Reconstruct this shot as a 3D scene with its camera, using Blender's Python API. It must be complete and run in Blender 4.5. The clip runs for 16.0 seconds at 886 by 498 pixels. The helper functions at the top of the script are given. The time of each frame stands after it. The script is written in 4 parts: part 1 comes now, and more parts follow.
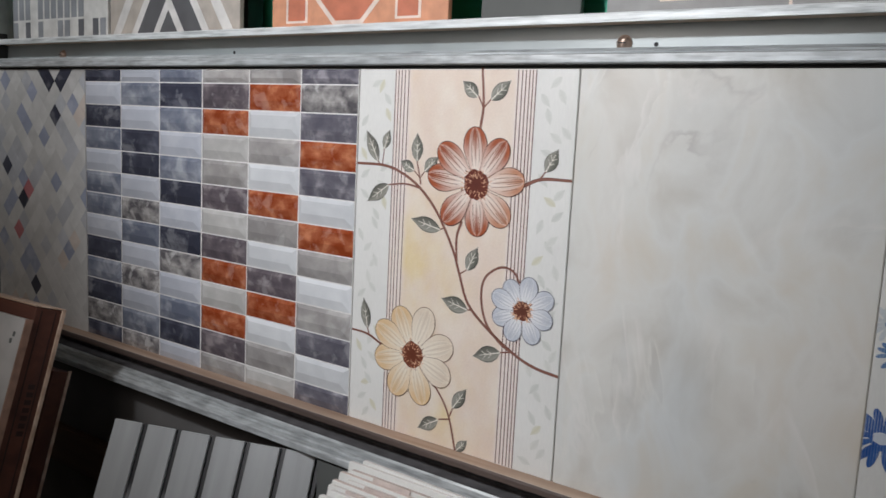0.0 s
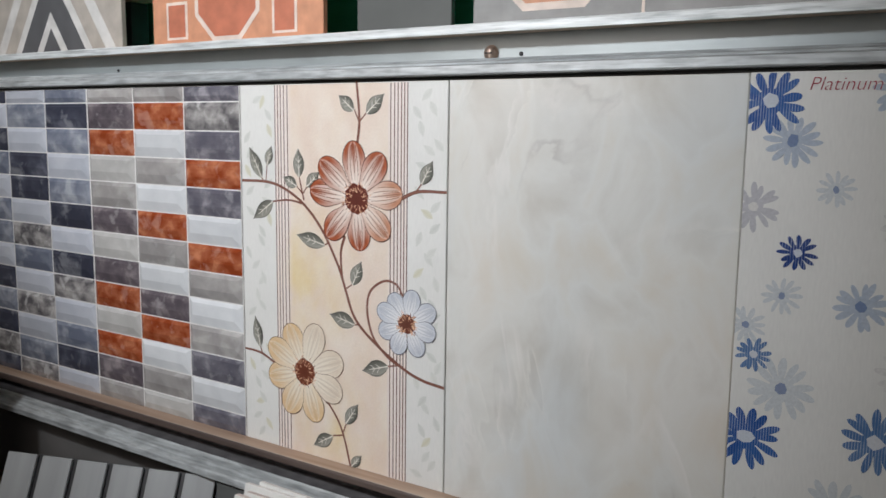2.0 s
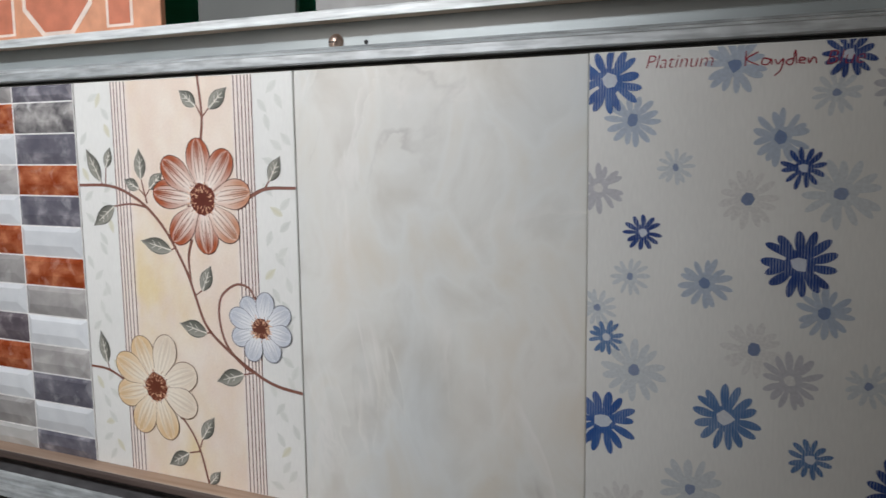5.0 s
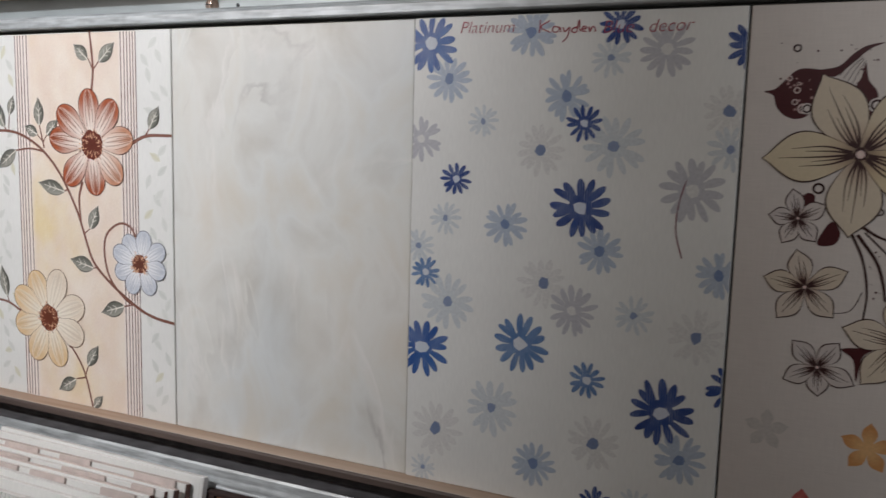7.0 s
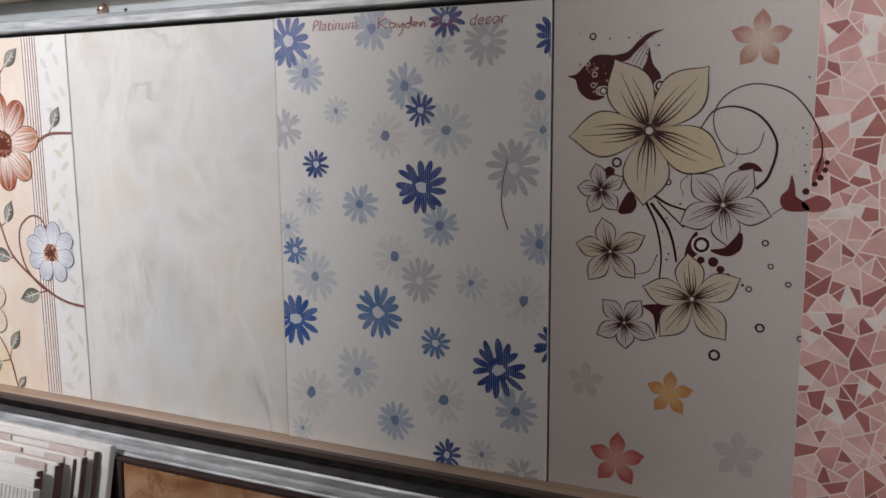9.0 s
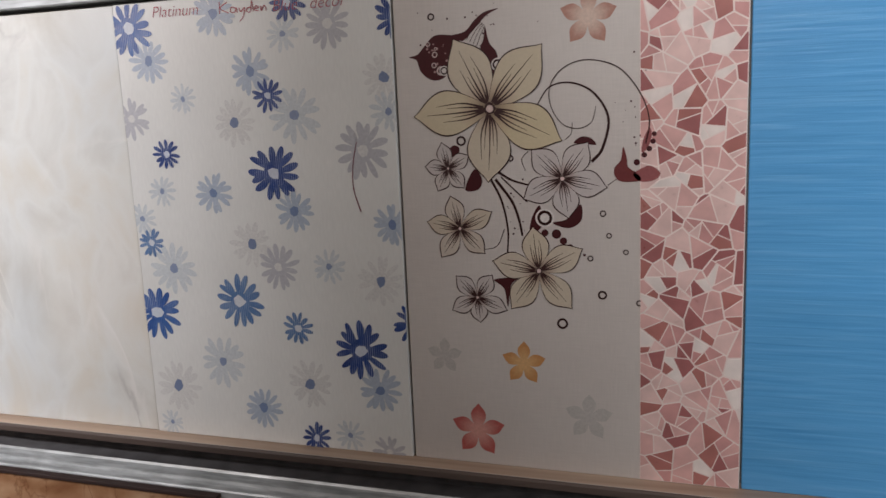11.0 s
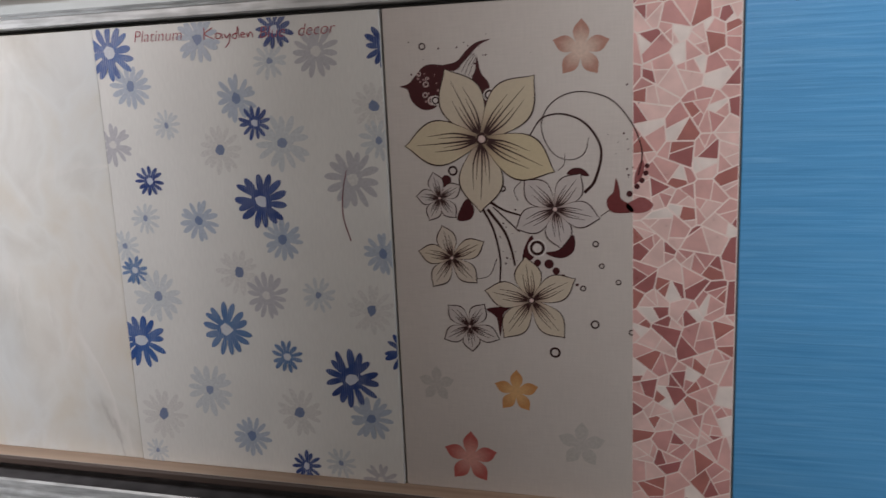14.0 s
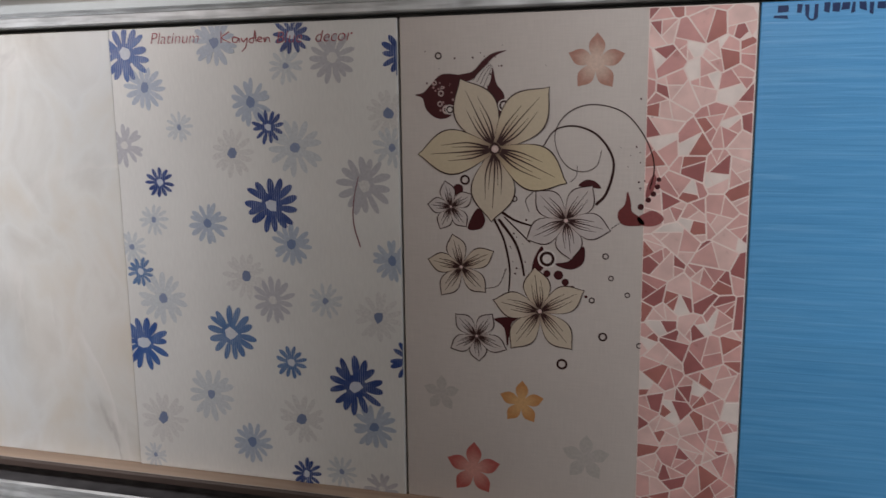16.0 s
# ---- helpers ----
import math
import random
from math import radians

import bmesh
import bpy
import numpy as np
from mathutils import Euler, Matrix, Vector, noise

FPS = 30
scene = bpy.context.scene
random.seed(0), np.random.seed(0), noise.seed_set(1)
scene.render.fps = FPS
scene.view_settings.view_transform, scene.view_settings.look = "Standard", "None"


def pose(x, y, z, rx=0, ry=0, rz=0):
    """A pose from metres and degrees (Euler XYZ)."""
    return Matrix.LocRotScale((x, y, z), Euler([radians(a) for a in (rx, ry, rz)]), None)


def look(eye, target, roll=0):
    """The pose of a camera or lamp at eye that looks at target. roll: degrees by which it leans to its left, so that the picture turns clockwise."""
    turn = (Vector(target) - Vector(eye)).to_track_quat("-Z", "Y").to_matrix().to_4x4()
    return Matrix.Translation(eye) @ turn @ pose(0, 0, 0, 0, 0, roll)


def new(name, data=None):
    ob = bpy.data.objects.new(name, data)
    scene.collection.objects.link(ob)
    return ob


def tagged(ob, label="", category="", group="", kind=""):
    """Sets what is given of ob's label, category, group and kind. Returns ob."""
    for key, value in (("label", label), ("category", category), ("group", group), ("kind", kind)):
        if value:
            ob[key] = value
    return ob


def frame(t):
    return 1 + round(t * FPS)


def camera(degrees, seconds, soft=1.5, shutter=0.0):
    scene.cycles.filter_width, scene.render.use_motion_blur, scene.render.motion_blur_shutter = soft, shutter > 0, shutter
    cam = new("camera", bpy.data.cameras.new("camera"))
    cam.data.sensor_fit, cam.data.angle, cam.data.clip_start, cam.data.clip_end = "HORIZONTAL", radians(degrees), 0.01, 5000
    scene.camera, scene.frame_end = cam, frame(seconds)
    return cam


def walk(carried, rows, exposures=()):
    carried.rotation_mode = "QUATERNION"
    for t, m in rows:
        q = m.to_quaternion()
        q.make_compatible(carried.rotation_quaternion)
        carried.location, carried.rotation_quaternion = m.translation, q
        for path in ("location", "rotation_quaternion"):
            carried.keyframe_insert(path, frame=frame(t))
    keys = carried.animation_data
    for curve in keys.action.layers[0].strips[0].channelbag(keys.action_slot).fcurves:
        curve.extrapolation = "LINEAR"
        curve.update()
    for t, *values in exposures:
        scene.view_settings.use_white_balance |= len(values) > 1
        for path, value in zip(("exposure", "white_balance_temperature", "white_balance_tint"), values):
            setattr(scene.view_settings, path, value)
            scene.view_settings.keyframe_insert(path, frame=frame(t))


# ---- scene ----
cam = camera(56.2, 16.0, soft=1.5, shutter=0.4)
# seconds, eye in metres, turn in degrees
PATH = [
    (0, 0.0085, -0.7752, 1.4953, 81.74, -2.81, 36.08),
    (0.5, 0.0403, -0.7635, 1.4928, 81.8, -2.63, 35.61),
    (1, 0.0628, -0.7525, 1.4966, 81.65, -1.6, 34.99),
    (1.5, 0.0761, -0.745, 1.4921, 81.63, -1.09, 33.97),
    (2, 0.0699, -0.7263, 1.5121, 81.84, -0.76, 32.55),
    (2.5, 0.0686, -0.7218, 1.5102, 82.22, 0.44, 30.96),
    (3, 0.0632, -0.7147, 1.4874, 82.37, -0.37, 30.07),
    (3.2, 0.0529, -0.7016, 1.4854, 82.32, -0.72, 29.7),
    (5.3, 0.1179, -0.677, 1.4913, 82.56, 1.13, 24.62),
    (5.5, 0.141, -0.6737, 1.4822, 82.17, 1.69, 24.76),
    (6, 0.1797, -0.6791, 1.4579, 81.99, 1.45, 24.76),
    (6.5, 0.2159, -0.6954, 1.4472, 82.51, -0.66, 24.92),
    (7, 0.2635, -0.7085, 1.4506, 82.58, -1.57, 24.64),
    (7.5, 0.3345, -0.7035, 1.4637, 82.45, -1.37, 24.61),
    (8, 0.3967, -0.7182, 1.4639, 82.13, -0.51, 24.49),
    (8.5, 0.4175, -0.7208, 1.4586, 82.02, -0.33, 24.76),
    (9, 0.4232, -0.7184, 1.4562, 81.4, 0.4, 24.55),
    (9.5, 0.4379, -0.7026, 1.459, 80.19, 2.71, 23.53),
    (10, 0.4745, -0.7134, 1.4613, 80.06, 2.79, 22.57),
    (10.2, 0.4768, -0.7051, 1.4578, 79.87, 2.7, 21.62),
    (12.3, 0.4691, -0.7006, 1.4716, 78.99, 2.27, 15.72),
    (12.5, 0.4602, -0.691, 1.4714, 78.52, 2.23, 15.74),
    (13, 0.4725, -0.6995, 1.4989, 79.19, 2.13, 15.33),
    (13.5, 0.4712, -0.699, 1.5027, 79.37, 2.28, 15.44),
    (14, 0.4523, -0.7, 1.4975, 78.69, 2.47, 15.77),
    (14.5, 0.4072, -0.6909, 1.4868, 78.89, 2.3, 15.86),
    (15, 0.3977, -0.6991, 1.4922, 79.2, 2.06, 15.74),
    (15.5, 0.4166, -0.7092, 1.5019, 79.6, 1.71, 15.88),
    (16, 0.4356, -0.7095, 1.4835, 80.43, 0.66, 15.35),
]
# seconds, stops, kelvin, tint: the clip's camera sets itself as it goes
EXPOSURE = [(0.0, -0.17, 6500, 13), (1.5, -0.06, 6500, 12), (3.0, -0.11, 6500, 12), (5.5, -0.06, 6500, 12), (6.0, -0.08, 6500, 12), (6.5, -0.04, 6550, 13), (8.0, 0.07, 6600, 15), (9.5, 0.32, 6650, 17), (10.0, 0.38, 6700, 17), (12.5, 0.61, 6700, 17), (13.5, 0.34, 6700, 17), (14.0, 0.24, 6700, 17), (15.0, 0.38, 6700, 17), (15.5, 0.05, 6700, 18), (16.0, 0.23, 6700, 17)]
walk(cam, [(t, pose(x, y, z, rx, ry, rz)) for t, x, y, z, rx, ry, rz in PATH], EXPOSURE)

# ---------------------------------------------------------------- light
world = bpy.data.worlds.new("shop_world")
scene.world = world
world.use_nodes = True
wn = world.node_tree.nodes
sky = wn.new("ShaderNodeTexSky")
sky.sky_type, sky.sun_disc = "NISHITA", False
sky.sun_elevation, sky.sun_rotation = radians(45), radians(200)
wn["Background"].inputs["Strength"].default_value = 0.08
world.node_tree.links.new(sky.outputs["Color"], wn["Background"].inputs["Color"])


def area(name, eye, target, sx, sy, watts, colour):
    lamp = bpy.data.lights.new(name, "AREA")
    lamp.shape, lamp.size, lamp.size_y, lamp.energy, lamp.color = "RECTANGLE", sx, sy, watts, colour
    ob = new(name, lamp)
    ob.matrix_world = look(eye, target)
    return ob


def spot(name, eye, target, half, watts, colour, radius=0.05):
    """An added, unseen lamp that throws a soft round pool of light."""
    lamp = bpy.data.lights.new(name, "SPOT")
    lamp.energy, lamp.color, lamp.spot_size, lamp.spot_blend, lamp.shadow_soft_size = watts, colour, radians(2 * half), 1.0, radius
    new(name, lamp).matrix_world = look(eye, target)


# added spots, fitted to how brightness varies along the rack; no such lamps known
spot("rack_spotlight", (-0.66, -1.33, 2.30), (-0.63, 0.0, 1.58), 28.3, 97, (0.885, 0.945, 1.0))
spot("rack_spotlight", (0.40, -1.71, 2.31), (1.14, 0.0, 1.75), 33.7, 74, (0.95, 0.98, 1.0))
spot("rack_spotlight", (-1.75, -0.95, 2.35), (-1.52, 0.0, 1.94), 29, 36, (0.90, 0.96, 1.0))
# invented soft warm point light, fills the recesses and dim parts
fill_lamp = bpy.data.lights.new("pendant_bulb", "POINT")
fill_lamp.energy, fill_lamp.color, fill_lamp.shadow_soft_size = 8.5, (1.0, 0.90, 0.83), 0.25
new("pendant_bulb", fill_lamp).location = (-0.75, -0.95, 1.80)
# added cool fill from an unseen opening, lifts the rack's right end
area("window_daylight", (2.02, -0.9, 1.85), (0.0, -0.9, 1.85), 1.1, 0.9, 5, (0.88, 0.95, 1.0))

# ---------------------------------------------------------------- materials


def srgb(r, g, b):
    return tuple(((c / 255 + 0.055) / 1.055) ** 2.4 if c > 10 else c / 3300 for c in (r, g, b))


class Mat:
    """A small builder of node materials."""

    def __init__(self, name, rough=0.5, metal=0.0):
        self.m = bpy.data.materials.new(name)
        self.m.use_nodes = True
        self.n, self.l = self.m.node_tree.nodes, self.m.node_tree.links
        self.b = self.n["Principled BSDF"]
        self.b.inputs["Roughness"].default_value, self.b.inputs["Metallic"].default_value = rough, metal
        self.co = self.n.new("ShaderNodeTexCoord")

    def noise(self, scale, detail=4, stretch=(1, 1, 1), distort=0.0, space="Object"):
        mp, no = self.n.new("ShaderNodeMapping"), self.n.new("ShaderNodeTexNoise")
        mp.inputs["Scale"].default_value = stretch
        no.inputs["Scale"].default_value, no.inputs["Detail"].default_value, no.inputs["Distortion"].default_value = scale, detail, distort
        self.l.new(self.co.outputs[space], mp.inputs["Vector"])
        self.l.new(mp.outputs["Vector"], no.inputs["Vector"])
        return no.outputs["Fac"]

    def ramp(self, fac, *stops):
        r = self.n.new("ShaderNodeValToRGB")
        e = r.color_ramp.elements
        while len(e) < len(stops):
            e.new(0.5)
        for el, (p, c) in zip(e, stops):
            el.position, el.color = p, (*c, 1) if not isinstance(c, float) else (c, c, c, 1)
        self.l.new(fac, r.inputs["Fac"])
        return r.outputs["Color"]

    def mix(self, a, b, fac, how="MIX"):
        x = self.n.new("ShaderNodeMix")
        x.data_type, x.blend_type = "RGBA", how
        for sock, v in ((x.inputs[0], fac), (x.inputs[6], a), (x.inputs[7], b)):
            if isinstance(v, (int, float)):
                sock.default_value = v
            elif isinstance(v, tuple):
                sock.default_value = (*v, 1)
            else:
                self.l.new(v, sock)
        return x.outputs[2]

    def colour(self, c):
        if isinstance(c, tuple):
            self.b.inputs["Base Color"].default_value = (*c, 1)
        else:
            self.l.new(c, self.b.inputs["Base Color"])
        return self

    def rough(self, c):
        self.l.new(c, self.b.inputs["Roughness"])
        return self

    def bump(self, fac, strength, dist=0.001):
        bu = self.n.new("ShaderNodeBump")
        bu.inputs["Strength"].default_value, bu.inputs["Distance"].default_value = strength, dist
        self.l.new(fac, bu.inputs["Height"])
        self.l.new(bu.outputs["Normal"], self.b.inputs["Normal"])
        return self


def grained(name, c, rough=0.5, metal=0.0, vary=0.15, scale=30, bump=0.1, stretch=(1, 1, 1), dist=0.0006, spread=0.0):
    """A plain colour with mottling at two scales, a fine bump and, on request, a shade of its own for each object."""
    m = Mat(name, rough, metal)
    lo, hi = tuple(v * (1 - vary) for v in c), tuple(min(1, v * (1 + vary)) for v in c)
    a = m.ramp(m.noise(scale, 5, stretch), (0.3, lo), (0.7, hi))
    bmix = m.ramp(m.noise(scale / 8, 3, stretch), (0.3, (0.9,) * 3), (0.7, (1.0,) * 3))
    col = m.mix(a, bmix, 1.0, "MULTIPLY")
    if spread:
        info = m.n.new("ShaderNodeObjectInfo")
        col = m.mix(col, m.ramp(info.outputs["Random"], (0.0, (1 - spread,) * 3), (1.0, (1.0,) * 3)), 1.0, "MULTIPLY")
    m.colour(col)
    m.rough(m.ramp(m.noise(scale * 2, 3, stretch), (0.2, float(rough * 0.85)), (0.8, float(min(1, rough * 1.15)))))
    return m.bump(m.noise(scale * 6, 3, stretch), bump, dist).m


def ink_material(name, rough=0.3, grain=0.10, spec=0.5, stripes=0):
    """Printed glaze: the colour of the print, broken up by the printing."""
    m = Mat(name, rough)
    at = m.n.new("ShaderNodeAttribute")
    at.attribute_name = "ink"
    g = m.ramp(m.noise(420, 3), (0.3, (1 - grain,) * 3), (0.7, (1.0,) * 3))
    col = m.mix(at.outputs["Color"], g, 1.0, "MULTIPLY")
    if stripes:  # fine upright lines left bare by the print
        wv = m.n.new("ShaderNodeTexWave")
        wv.inputs["Scale"].default_value, wv.inputs["Distortion"].default_value = stripes, 0.6
        m.l.new(m.co.outputs["Object"], wv.inputs["Vector"])
        fine = m.mix(m.ramp(wv.outputs["Fac"], (0.62, 0.0), (0.94, 0.55)), m.ramp(m.noise(60, 3), (0.4, 0.25), (0.6, 1.0)), 1.0, "MULTIPLY")
        col = m.mix(col, srgb(206, 212, 222), fine)
    m.colour(col)
    m.b.inputs["Specular IOR Level"].default_value = spec
    return m.bump(m.noise(160, 2), 0.03, 0.0004).m


INK = ink_material("printed_glaze", 0.3, 0.16)
INK_SOFT = ink_material("printed_satin_glaze", 0.42, 0.06)

m = Mat("white_satin_glaze", 0.33)
m.colour(m.mix(m.ramp(m.noise(9, 4), (0.3, srgb(224, 223, 218)), (0.7, srgb(232, 231, 226))), m.ramp(m.noise(500, 2, (1, 1, 0.2)), (0.3, (0.95,) * 3), (0.7, (1.0,) * 3)), 1.0, "MULTIPLY"))
WHITE_GLAZE = m.bump(m.noise(300, 2, (1, 1, 0.15)), 0.06, 0.0004).m

m = Mat("woven_white_glaze", 0.4)
weave = m.mix(m.noise(900, 1, (1, 1, 0.06)), m.noise(900, 1, (0.06, 1, 1)), 0.5)
m.colour(m.mix(m.ramp(m.noise(7, 4), (0.3, srgb(204, 195, 188)), (0.7, srgb(212, 204, 197))), m.ramp(weave, (0.35, (0.93,) * 3), (0.65, (1.0,) * 3)), 1.0, "MULTIPLY"))
WOVEN = m.bump(weave, 0.12, 0.0004).m

m = Mat("cream_marble_glaze", 0.3)
cloud = m.noise(3.4, 4, (1.3, 1, 0.8), 0.4)
fine = m.noise(12, 6, (1.3, 1, 0.85), 0.5)
base = m.ramp(cloud, (0.3, srgb(212, 216, 216)), (0.5, srgb(221, 220, 214)), (0.7, srgb(227, 222, 214)))
veil = m.ramp(fine, (0.3, srgb(232, 228, 223)), (0.52, srgb(255, 255, 255)), (0.7, srgb(248, 242, 234)))
col = m.mix(base, veil, 0.9, "MULTIPLY")
mask = m.ramp(m.noise(7, 3), (0.42, 0.0), (0.58, 1.0))
# highlights along the wrinkles, painted as pale lines
crease_light = m.ramp(m.noise(3.6, 7, (1.25, 1, 0.8), 0.7), (0.478, 0.0), (0.498, 0.7), (0.502, 0.0))
col = m.mix(col, srgb(233, 229, 224), m.mix(crease_light, mask, 1.0, "MULTIPLY"))
mask2 = m.ramp(m.noise(5.5, 3, (1, 1.7, 1.1)), (0.54, 0.0), (0.66, 0.7))
crack = m.ramp(m.noise(4.2, 8, (1.1, 1.3, 0.8), 0.5), (0.494, 0.0), (0.499, 0.6), (0.512, 0.0))
fold_light = m.ramp(m.noise(3.1, 9, (1.2, 1, 0.95), 0.8), (0.470, 0.0), (0.4955, 0.08), (0.4995, 0.45), (0.503, 0.0))
mask3 = m.ramp(m.noise(6.5, 3, (0.8, 2.1, 1.2)), (0.50, 0.0), (0.60, 1.0))
col = m.mix(col, srgb(240, 237, 230), m.mix(fold_light, mask3, 1.0, "MULTIPLY"))
# shaded side of each fold, painted as a darker edge
fold_shade = m.ramp(m.noise(3.1, 9, (1.2, 1, 0.95), 0.8), (0.5025, 0.0), (0.507, 0.2), (0.535, 0.0))
col = m.mix(col, srgb(176, 171, 164), m.mix(fold_shade, mask3, 1.0, "MULTIPLY"))
m.colour(m.mix(col, srgb(150, 144, 140), m.mix(crack, mask2, 1.0, "MULTIPLY")))
MARBLE = m.bump(m.noise(6, 7, (1.4, 1, 0.8), 0.6), 0.45, 0.005).m

m = Mat("brushed_blue_glaze", 0.36)
st = m.noise(90, 6, (0.12, 1, 3.2), 0.5)
st2 = m.noise(16, 4, (0.25, 1, 3.0))
col = m.mix(m.ramp(st, (0.25, srgb(76, 157, 214)), (0.5, srgb(90, 169, 224)), (0.8, srgb(112, 184, 234))), m.ramp(st2, (0.3, (0.92,) * 3), (0.7, (1.0,) * 3)), 1.0, "MULTIPLY")
m.colour(col)
BLUE = m.bump(st, 0.5, 0.0008).m

m = Mat("scratched_aluminium", 0.42, 0.32)
sc = m.noise(70, 5, (0.03, 1.5, 1.5))
gr = m.noise(34, 7, (0.6, 1, 0.7), 0.6)
m.colour(m.mix(m.ramp(sc, (0.3, srgb(184, 189, 190)), (0.7, srgb(224, 228, 228))), m.ramp(gr, (0.32, (0.72,) * 3), (0.6, (1.0,) * 3)), 1.0, "MULTIPLY"))
m.colour(m.mix(m.b.inputs["Base Color"].links[0].from_socket, m.ramp(m.noise(240, 5, (0.12, 1, 1)), (0.36, (0.7,) * 3), (0.55, (1.0,) * 3)), 1.0, "MULTIPLY"))
m.rough(m.ramp(m.noise(40, 4, (0.1, 1, 1)), (0.3, 0.28), (0.7, 0.5)))
ALU = m.bump(m.mix(sc, m.noise(240, 5, (0.12, 1, 1)), 0.5), 0.5, 0.0006).m

m = Mat("chipped_white_metal", 0.5, 0.25)
ch = m.noise(150, 6, (0.14, 1, 1.6))
m.colour(m.ramp(ch, (0.32, srgb(168, 172, 171)), (0.46, srgb(206, 209, 208)), (0.7, srgb(234, 237, 236))))
LIP = m.bump(ch, 0.6, 0.001).m

m = Mat("grey_painted_rail", 0.42, 0.35)
m.colour(m.mix(m.ramp(m.noise(40, 5, (0.04, 1, 1)), (0.3, srgb(148, 156, 156)), (0.7, srgb(172, 178, 178))), m.ramp(m.noise(12, 5), (0.3, (0.85,) * 3), (0.65, (1.0,) * 3)), 1.0, "MULTIPLY"))
RAILGREY = m.bump(m.noise(90, 3, (0.05, 1, 1)), 0.1, 0.0005).m


def wood(name, dark, light, scale=1.0, rough=0.6):
    m = Mat(name, rough)
    g = m.noise(28 * scale, 6, (0.06, 1.2, 1.2), 0.5)
    k = m.noise(7 * scale, 4, (0.3, 1, 1), 0.8)
    m.colour(m.mix(m.ramp(g, (0.3, dark), (0.7, light)), m.ramp(k, (0.3, (0.78,) * 3), (0.65, (1.0,) * 3)), 1.0, "MULTIPLY"))
    return m.bump(g, 0.3, 0.0008).m


PINE = wood("worn_pine", srgb(166, 137, 116), srgb(218, 194, 172))
PALEWOOD = wood("pale_wood_edge", srgb(176, 160, 148), srgb(214, 202, 192))
LIPWOOD = wood("dark_rail_lip", srgb(64, 52, 48), srgb(104, 88, 80))
DARKWOOD = wood("shaded_wood", srgb(84, 62, 48), srgb(128, 98, 78))
CARTON = wood("brown_board", srgb(66, 34, 24), srgb(92, 52, 37), 0.7, 0.75)
PLASTER = grained("plain_plaster", srgb(196, 192, 184), 0.9, scale=6, bump=0.15)
CONCRETE = grained("floor_concrete", srgb(120, 116, 110), 0.8, scale=8, bump=0.2)
GREENWALL = grained("green_painted_board", srgb(58, 176, 142), 0.55, vary=0.08, scale=12)
GREYBOARD = grained("dull_grey_board", srgb(92, 94, 92), 0.7, scale=14)
BLACK = grained("black_groove", srgb(28, 28, 30), 0.7)
BISCUIT = grained("tile_biscuit", srgb(224, 208, 200), 0.85, vary=0.12, scale=60, bump=0.3, spread=0.25)
BISCUIT_PALE = grained("pale_tile_biscuit", srgb(236, 232, 228), 0.8, vary=0.08, scale=60, bump=0.3, spread=0.12)
STEELSCREW = grained("tarnished_screw_steel", srgb(166, 144, 130), 0.32, 0.7, vary=0.25, scale=300)
# shade of the middle rail's recess, put into the colour
GROOVE_SHADE = grained("groove_shade", srgb(84, 82, 83), 0.8, vary=0.35, scale=50)
GROUT = grained("pale_grout", srgb(230, 228, 224), 0.6, scale=80)

m = Mat("brown_marble_glaze", 0.25)
v = m.noise(7, 6, (1, 1, 1.6), 2.0)
m.colour(m.mix(m.ramp(v, (0.3, srgb(136, 92, 62)), (0.5, srgb(172, 128, 94)), (0.72, srgb(198, 160, 126))), m.ramp(m.noise(5, 5, (1.5, 1, 0.8), 2.5), (0.485, (1.0,) * 3), (0.5, (0.4, 0.3, 0.25)), (0.515, (1.0,) * 3)), 0.5, "MULTIPLY"))
BROWN = m.m


def brick_glaze(name, c, light, rough=0.22, cloudy=0.5, scale=26, veined=0.55):
    """Marbled glaze of a printed brick, each piece with its own drift."""
    m = Mat(name, rough)
    info = m.n.new("ShaderNodeObjectInfo")
    add = m.n.new("ShaderNodeVectorMath")
    add.operation = "MULTIPLY_ADD"
    add.inputs[1].default_value = (1, 1, 1)
    sc = m.n.new("ShaderNodeVectorMath")
    sc.operation = "SCALE"
    sc.inputs[0].default_value = (7, 3, 5)
    m.l.new(info.outputs["Random"], sc.inputs["Scale"])
    m.l.new(m.co.outputs["Object"], add.inputs[0])
    m.l.new(sc.outputs["Vector"], add.inputs[2])
    mp, no = m.n.new("ShaderNodeMapping"), m.n.new("ShaderNodeTexNoise")
    mp.inputs["Scale"].default_value = (1.0, 1, 1.3)
    no.inputs["Scale"].default_value, no.inputs["Detail"].default_value, no.inputs["Distortion"].default_value = scale, 7, 0.25
    m.l.new(add.outputs["Vector"], mp.inputs["Vector"])
    m.l.new(mp.outputs["Vector"], no.inputs["Vector"])
    mid = tuple(a + (b - a) * cloudy for a, b in zip(c, light))
    col = m.ramp(no.outputs["Fac"], (0.38, c), (0.54, mid), (0.70, light))
    vein = m.n.new("ShaderNodeTexNoise")
    vein.inputs["Scale"].default_value, vein.inputs["Detail"].default_value, vein.inputs["Distortion"].default_value = scale * 1.1, 9, 0.45
    m.l.new(add.outputs["Vector"], vein.inputs["Vector"])
    frost = tuple(v + (0.75 - v) * 0.35 for v in light)
    col = m.mix(col, frost, m.ramp(vein.outputs["Fac"], (0.56, 0.0), (0.64, veined * 0.7), (0.8, veined)))
    m.colour(m.mix(col, m.ramp(info.outputs["Random"], (0.0, (0.84,) * 3), (1.0, (1.0,) * 3)), 1.0, "MULTIPLY"))
    return m.m


